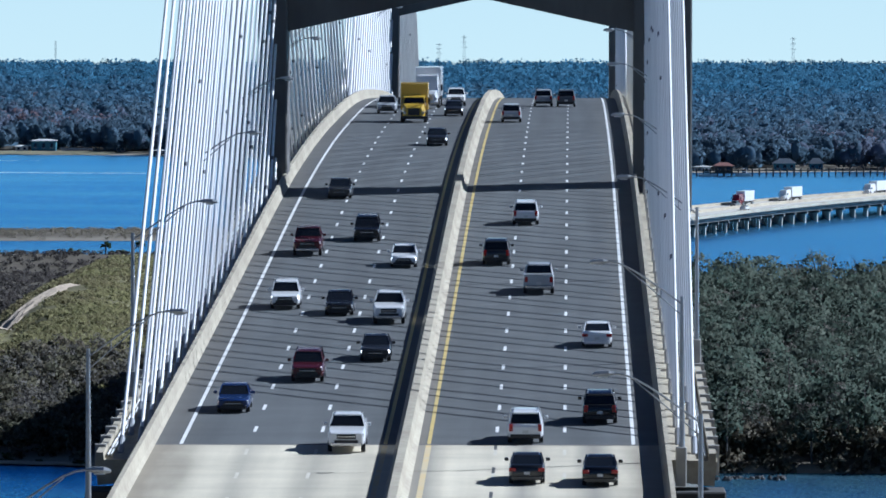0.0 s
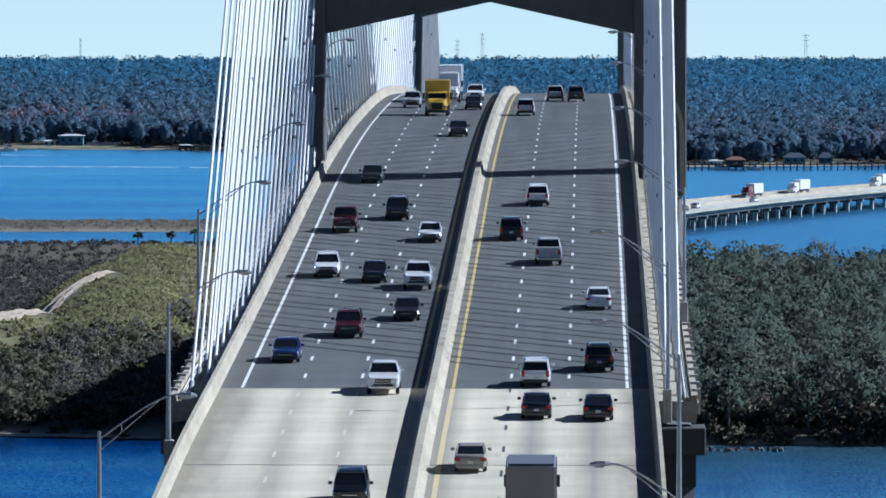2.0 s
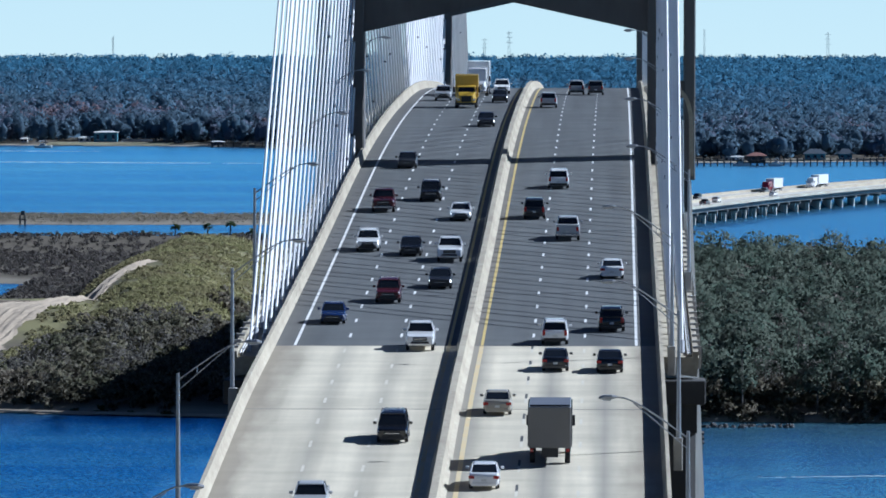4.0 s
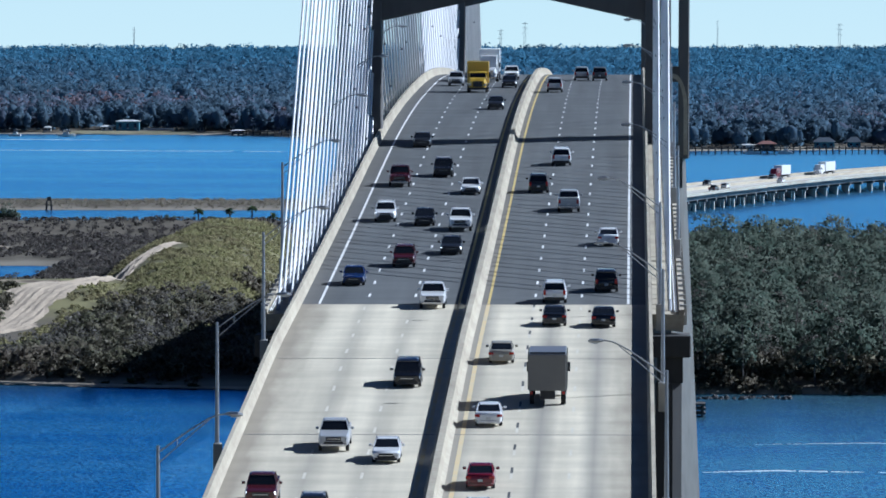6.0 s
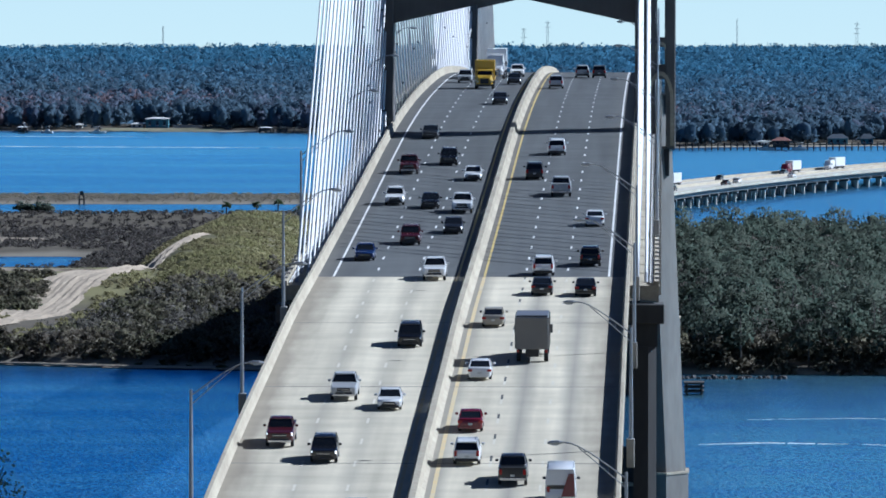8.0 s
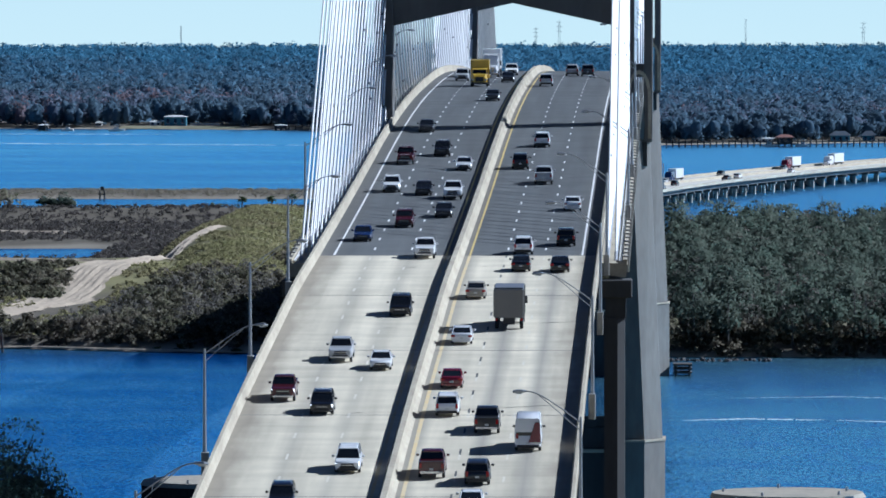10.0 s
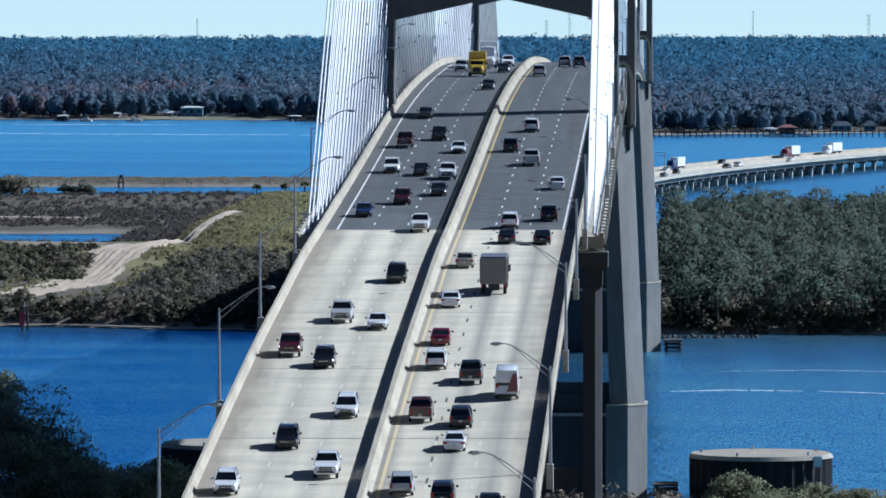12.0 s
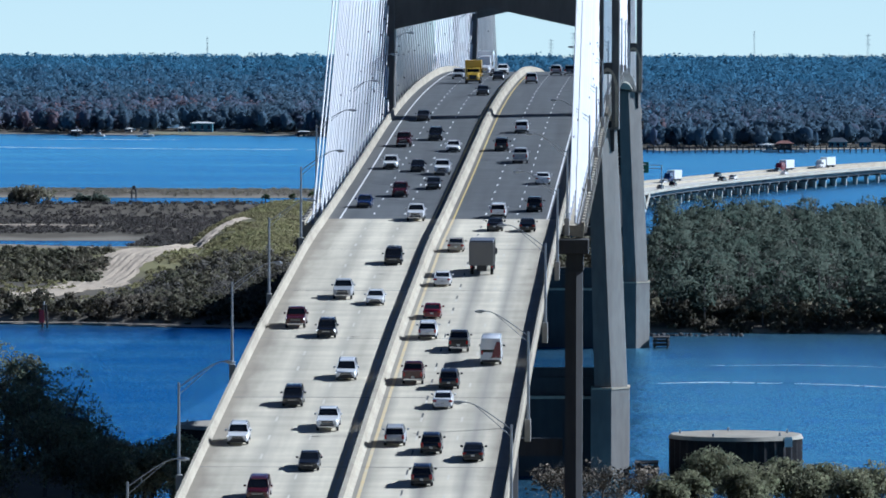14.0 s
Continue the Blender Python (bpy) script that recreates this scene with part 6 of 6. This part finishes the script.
def tree(x, y, h, r, name, label, mat, seed, lobes=30, per=150, leaf=0.2, bare=False):
    rng = random.Random(seed)
    z = float(height(x, y))
    t = thing(name, label, "tree" if h > 6 else "shrub", pose(x, y, z - 0.3), group="trees on the near bank")
    bm = bmesh.new()
    tube(bm, (0, 0, 0), (0.2, 0.1, h * 0.4), 0.28 * h / 10, 0.2 * h / 10, 8)
    tips = []
    for k in range(9):
        a, q = k * 2.4 + rng.uniform(0, 1), rng.uniform(0.3, 0.42)
        tip = (math.cos(a) * r * rng.uniform(0.4, 0.75), math.sin(a) * r * rng.uniform(0.4, 0.75), h * rng.uniform(0.55, 0.85))
        tube(bm, (0.15, 0.08, h * q), tip, 0.12 * h / 10, 0.04, 6)
        tips.append(tip)
        if bare:
            for _ in range(26):
                p = Vector(tip).lerp(Vector((0.15, 0.08, h * q)), rng.uniform(0, 0.8))
                e = p + Vector((rng.uniform(-1, 1), rng.uniform(-1, 1), rng.uniform(0.1, 1.2))) * r * 0.4
                tube(bm, p, e, 0.02, 0.008, 3, False)
    part("trunk", bm, TWIG if bare else BARK, t)
    n = np.array([[0, 0, 0]])
    c, k = crowns(n, (r, r), (h, h), lobes, per if not bare else per // 4, leaf, seed, 0.3)
    me = leaf_mesh("crown", c, k, mat, seed + 1, OUT[0], 0, 0.35, 0.8)
    ob = new("crown", me)
    ob.parent = t
    return t


rng = random.Random(31)
for k, (x, y, h, r) in enumerate(((-88, 2, 17.5, 7), (-78, -8, 18.5, 7), (-97, -4, 16, 7), (-68, -10, 19, 6.8), (-60, -14, 17, 5.6), (-53, -28, 11.5, 5), (-84, -30, 15, 6.5), (-72, -40, 16, 6.5), (-94, -38, 13, 6), (-62, -34, 14, 5.5), (-65, -22, 18, 5.5), (-55, -18, 13.5, 5), (-56, -48, 8, 4.5), (-64, -70, 10, 5.5), (-78, -78, 11, 6), (-52, -92, 8.5, 5), (-90, -84, 11, 6), (-46, -112, 8, 4.5), (-62, -118, 9.5, 5.5), (-76, -128, 10, 6), (-104, -24, 11, 6), (-40, -74, 9.5, 4.4), (-37, -58, 11.5, 4.4), (-44, -60, 12, 4.8), (-50, -62, 12, 4.8), (-48, -88, 9.5, 4.6), (-36, -96, 8.5, 4.2), (-57, -76, 11.5, 5), (-34, -116, 7.5, 4.2), (-42, -104, 8, 4.4))):
    tree(x, y, h, r, "oak_tree", "dark evergreen oak with an uneven crown on the near bank", LEAF_NEAR, 100 + k * 3)
for k, (x, y, h, r) in enumerate(((31, -90, 7.4, 4.6), (36.5, -97, 6.2, 4.2), (41, -93, 6.6, 3.4), (45.5, -95, 6.6, 4.0), (28, -103, 5.5, 3.2), (52, -104, 6.0, 4), (35, -110, 6, 4.2), (59, -98, 6.6, 3.6), (44, -106, 5.2, 3.6), (49, -112, 5.6, 3.8), (25.5, -112, 4.6, 3.2))):
    tree(x, y, h, r, "oak_tree", "grey-green leafy tree on the near bank beside the dolphin", LEAF_NEAR, 200 + k * 3)
for k, (x, y, h, r) in enumerate(((10, -82, 6, 3.4), (14.5, -80, 6.5, 3.6), (19, -80, 6, 3.4), (23, -84, 6.5, 3.4), (27, -82, 5.5, 3), (17, -92, 6.5, 3.6), (12, -96, 6, 3.4), (22, -98, 6, 3.4))):
    tree(x, y, h, r, "bare_shrub", "brown half-bare shrub on the near bank", TWIG, 300 + k * 3, 12, 150, 0.2, True)


for k, (x, y, h, r) in enumerate(((52, 880, 17, 4), (57, 890, 18, 4.5), (24, 860, 15, 3.5), (66, 905, 16, 4))):
    tree(x, y, h, r, "bare_tree", "tall leafless winter tree above the island wood", TWIG, 350 + k * 3, 10, 60, 0.12, True)


def palm(x, y, h, seed):
    z = float(height(x, y))
    r = random.Random(seed)
    t = thing("palm_tree", "small cabbage palm on the sandy bank", "palm", pose(x, y, z - 0.2), group="palms on the island")
    part("trunk", tube(bmesh.new(), (0, 0, 0), (0.1, 0, h), 0.22, 0.17, 7), BARK, t)
    bm = bmesh.new()
    for k in range(26):
        a, e = r.uniform(0, math.tau), r.uniform(-0.3, 1.2)
        d = Vector((math.cos(a) * math.cos(e), math.sin(a) * math.cos(e), math.sin(e)))
        s = Vector((-math.sin(a), math.cos(a), 0)) * 0.42
        o = Vector((0.1, 0, h))
        m, tip = o + d * 0.9, o + d * 1.7 + Vector((0, 0, -0.5))
        vs = [bm.verts.new(c) for c in (o, m - s, tip, m + s)]
        bm.faces.new(vs)
    part("crown", bm, LEAF_PALM, t)


for k, (x, y, h) in enumerate(((-71, 478, 3.4), (-66, 474, 3.0), (-75, 480, 2.6), (-60, 470, 3.2), (-86, 1195, 3.2), (-92, 1200, 2.6), (-100, 1198, 2.4), (-80, 1180, 2.8))):
    palm(x, y, h, 400 + k)
tree(-170, 1205, 3.6, 7.5, "oak_tree", "low broad dark tree on the far dike", LEAF_SHRUB, 500, 18, 60, 0.6)

# ---- sand tracks, beach and stones ----


def track(points, width, name, label, widths=None, mat=None):
    bm = bmesh.new()
    rnd = random.Random(len(points) * 7 + int(width))
    rows = []
    pts = [Vector(p) for p in points]
    fine = []
    for a, b in zip(pts, pts[1:]):
        n = max(2, int((b - a).length / 2.5))
        fine += [a.lerp(b, i / n) for i in range(n)]
    fine.append(pts[-1])
    for i, p in enumerate(fine):
        d = (fine[min(i + 2, len(fine) - 1)] - fine[max(i - 2, 0)]).normalized()
        side = Vector((d.y, -d.x))
        w = (float(np.interp(p.y, widths[0], widths[1])) if widths else width) * (1 + 0.12 * math.sin(i * 0.31) + 0.07 * math.sin(i * 0.83))
        row = []
        cols = 26
        for k in range(cols + 1):
            u = k / cols - 0.5
            ragged = rnd.uniform(-0.6, 0.6) if k in (0, cols) else 0
            q = p + side * (w * u + ragged)
            rut = 0.09 * math.sin(u * w * 2.3 + 1.6 * math.sin(i * 0.07)) + 0.09 * math.sin(u * w * 4.1 - 2.2 * math.sin(i * 0.05 + 1)) + rnd.uniform(-0.09, 0.09)
            edge = 0.3 * max(0, abs(u) * 2 - 0.85) / 0.15
            row.append(bm.verts.new((q.x, q.y, max(float(height(q.x, q.y)), 0.2) + 0.3 - edge + rut * min(1, width / 8))))
        rows.append(row)
    for a, b in zip(rows, rows[1:]):
        for k in range(cols):
            bm.faces.new((a[k], a[k + 1], b[k + 1], b[k]))
    tagged(part(name, bm, mat or SAND), label, "lawn" if mat else "sand track", kind="structure")


track([(-122, 585), (-116, 605), (-110, 630), (-106, 660), (-102, 690), (-95.5, 714), (-92, 745), (-89.5, 800), (-85, 835)], 8.5, "sand_road", "pale rutted sand road climbing the dike", ([585, 630, 690, 714, 745, 800, 835], [17, 14, 12, 8, 6, 5.5, 3.5]))
track([(-100, 712), (-125, 718), (-170, 722), (-260, 724)], 7, "sand_road", "pale sand road along the cross dike")
track([(-232, 2558), (-205, 2552), (-178, 2549)], 22, "lawn", "pale winter lawn running down to the far water", mat=LAWN)
track([(-140, 1085), (-165, 1090), (-205, 1082)], 18, "sand_patch", "bare pale sand patch in the basin")
track([(-240, 502), (-150, 498), (-128, 500)], 14, "beach", "pale sandy beach by the river")
track([(-128, 492), (-100, 488), (-75, 476), (-45, 466)], 3.4, "beach", "narrow sandy beach along the bank")


def riprap(x0, x1, y, n, seed):
    r = random.Random(seed)
    bm = bmesh.new()
    for _ in range(n):
        x, q, s = r.uniform(x0, x1), y + r.gauss(0, 1.3), r.uniform(0.35, 0.9)
        m = Matrix.Translation((x, q, r.uniform(-0.25, 0.1))) @ Euler((r.uniform(0, 3), r.uniform(0, 3), r.uniform(0, 3))).to_matrix().to_4x4() @ Matrix.Diagonal((s, s * 0.8, s * 0.7, 1))
        bmesh.ops.create_icosphere(bm, subdivisions=1, radius=0.8, matrix=m)
    stuff("riprap", mesh_from(bm), "row of dark stones in the shallow water", "stones")


def mesh_from(bm):
    me = bpy.data.meshes.new("riprap")
    bm.to_mesh(me)
    bm.free()
    me.materials.append(ROCK)
    return me


riprap(18, 38, 445, 110, 5)


def wake(points, width, seed):
    r = random.Random(seed)
    bm = bmesh.new()
    pts = [Vector(p) for p in points]
    n = 60
    rows = []
    for i in range(n + 1):
        u = i / n * (len(pts) - 1)
        k = min(int(u), len(pts) - 2)
        q = pts[k].lerp(pts[k + 1], u - k)
        w = width * r.uniform(0.4, 1.0) * math.sin(math.pi * min(max(i / n, 0.03), 0.97)) ** 0.5
        o = r.uniform(-0.5, 0.5)
        rows.append((bm.verts.new((q.x, q.y - w + o, 0.03)), bm.verts.new((q.x, q.y + w + o, 0.03))))
    for i, (a, b) in enumerate(zip(rows, rows[1:])):
        if r.random() < 0.96:
            bm.faces.new((a[0], b[0], b[1], a[1]))
    tagged(part("wake", bm, FOAM), "thin white foam streak of a boat wake on the river", "wake", kind="structure")


FOAM = material("foam", (0.62, 0.70, 0.74), 0.8, other=(0.30, 0.44, 0.56), scale=0.4, fine=6)
wake([(22, 258), (32, 262), (44, 259)], 1.6, 1)
wake([(46, 259), (56, 253), (64, 245)], 1.0, 2)
wake([(30, 322), (48, 326), (66, 318)], 0.6, 3)
wake([(-330, 2290), (-240, 2240), (-120, 2215)], 5, 5)
wake([(-280, 2440), (-200, 2430)], 4, 6)
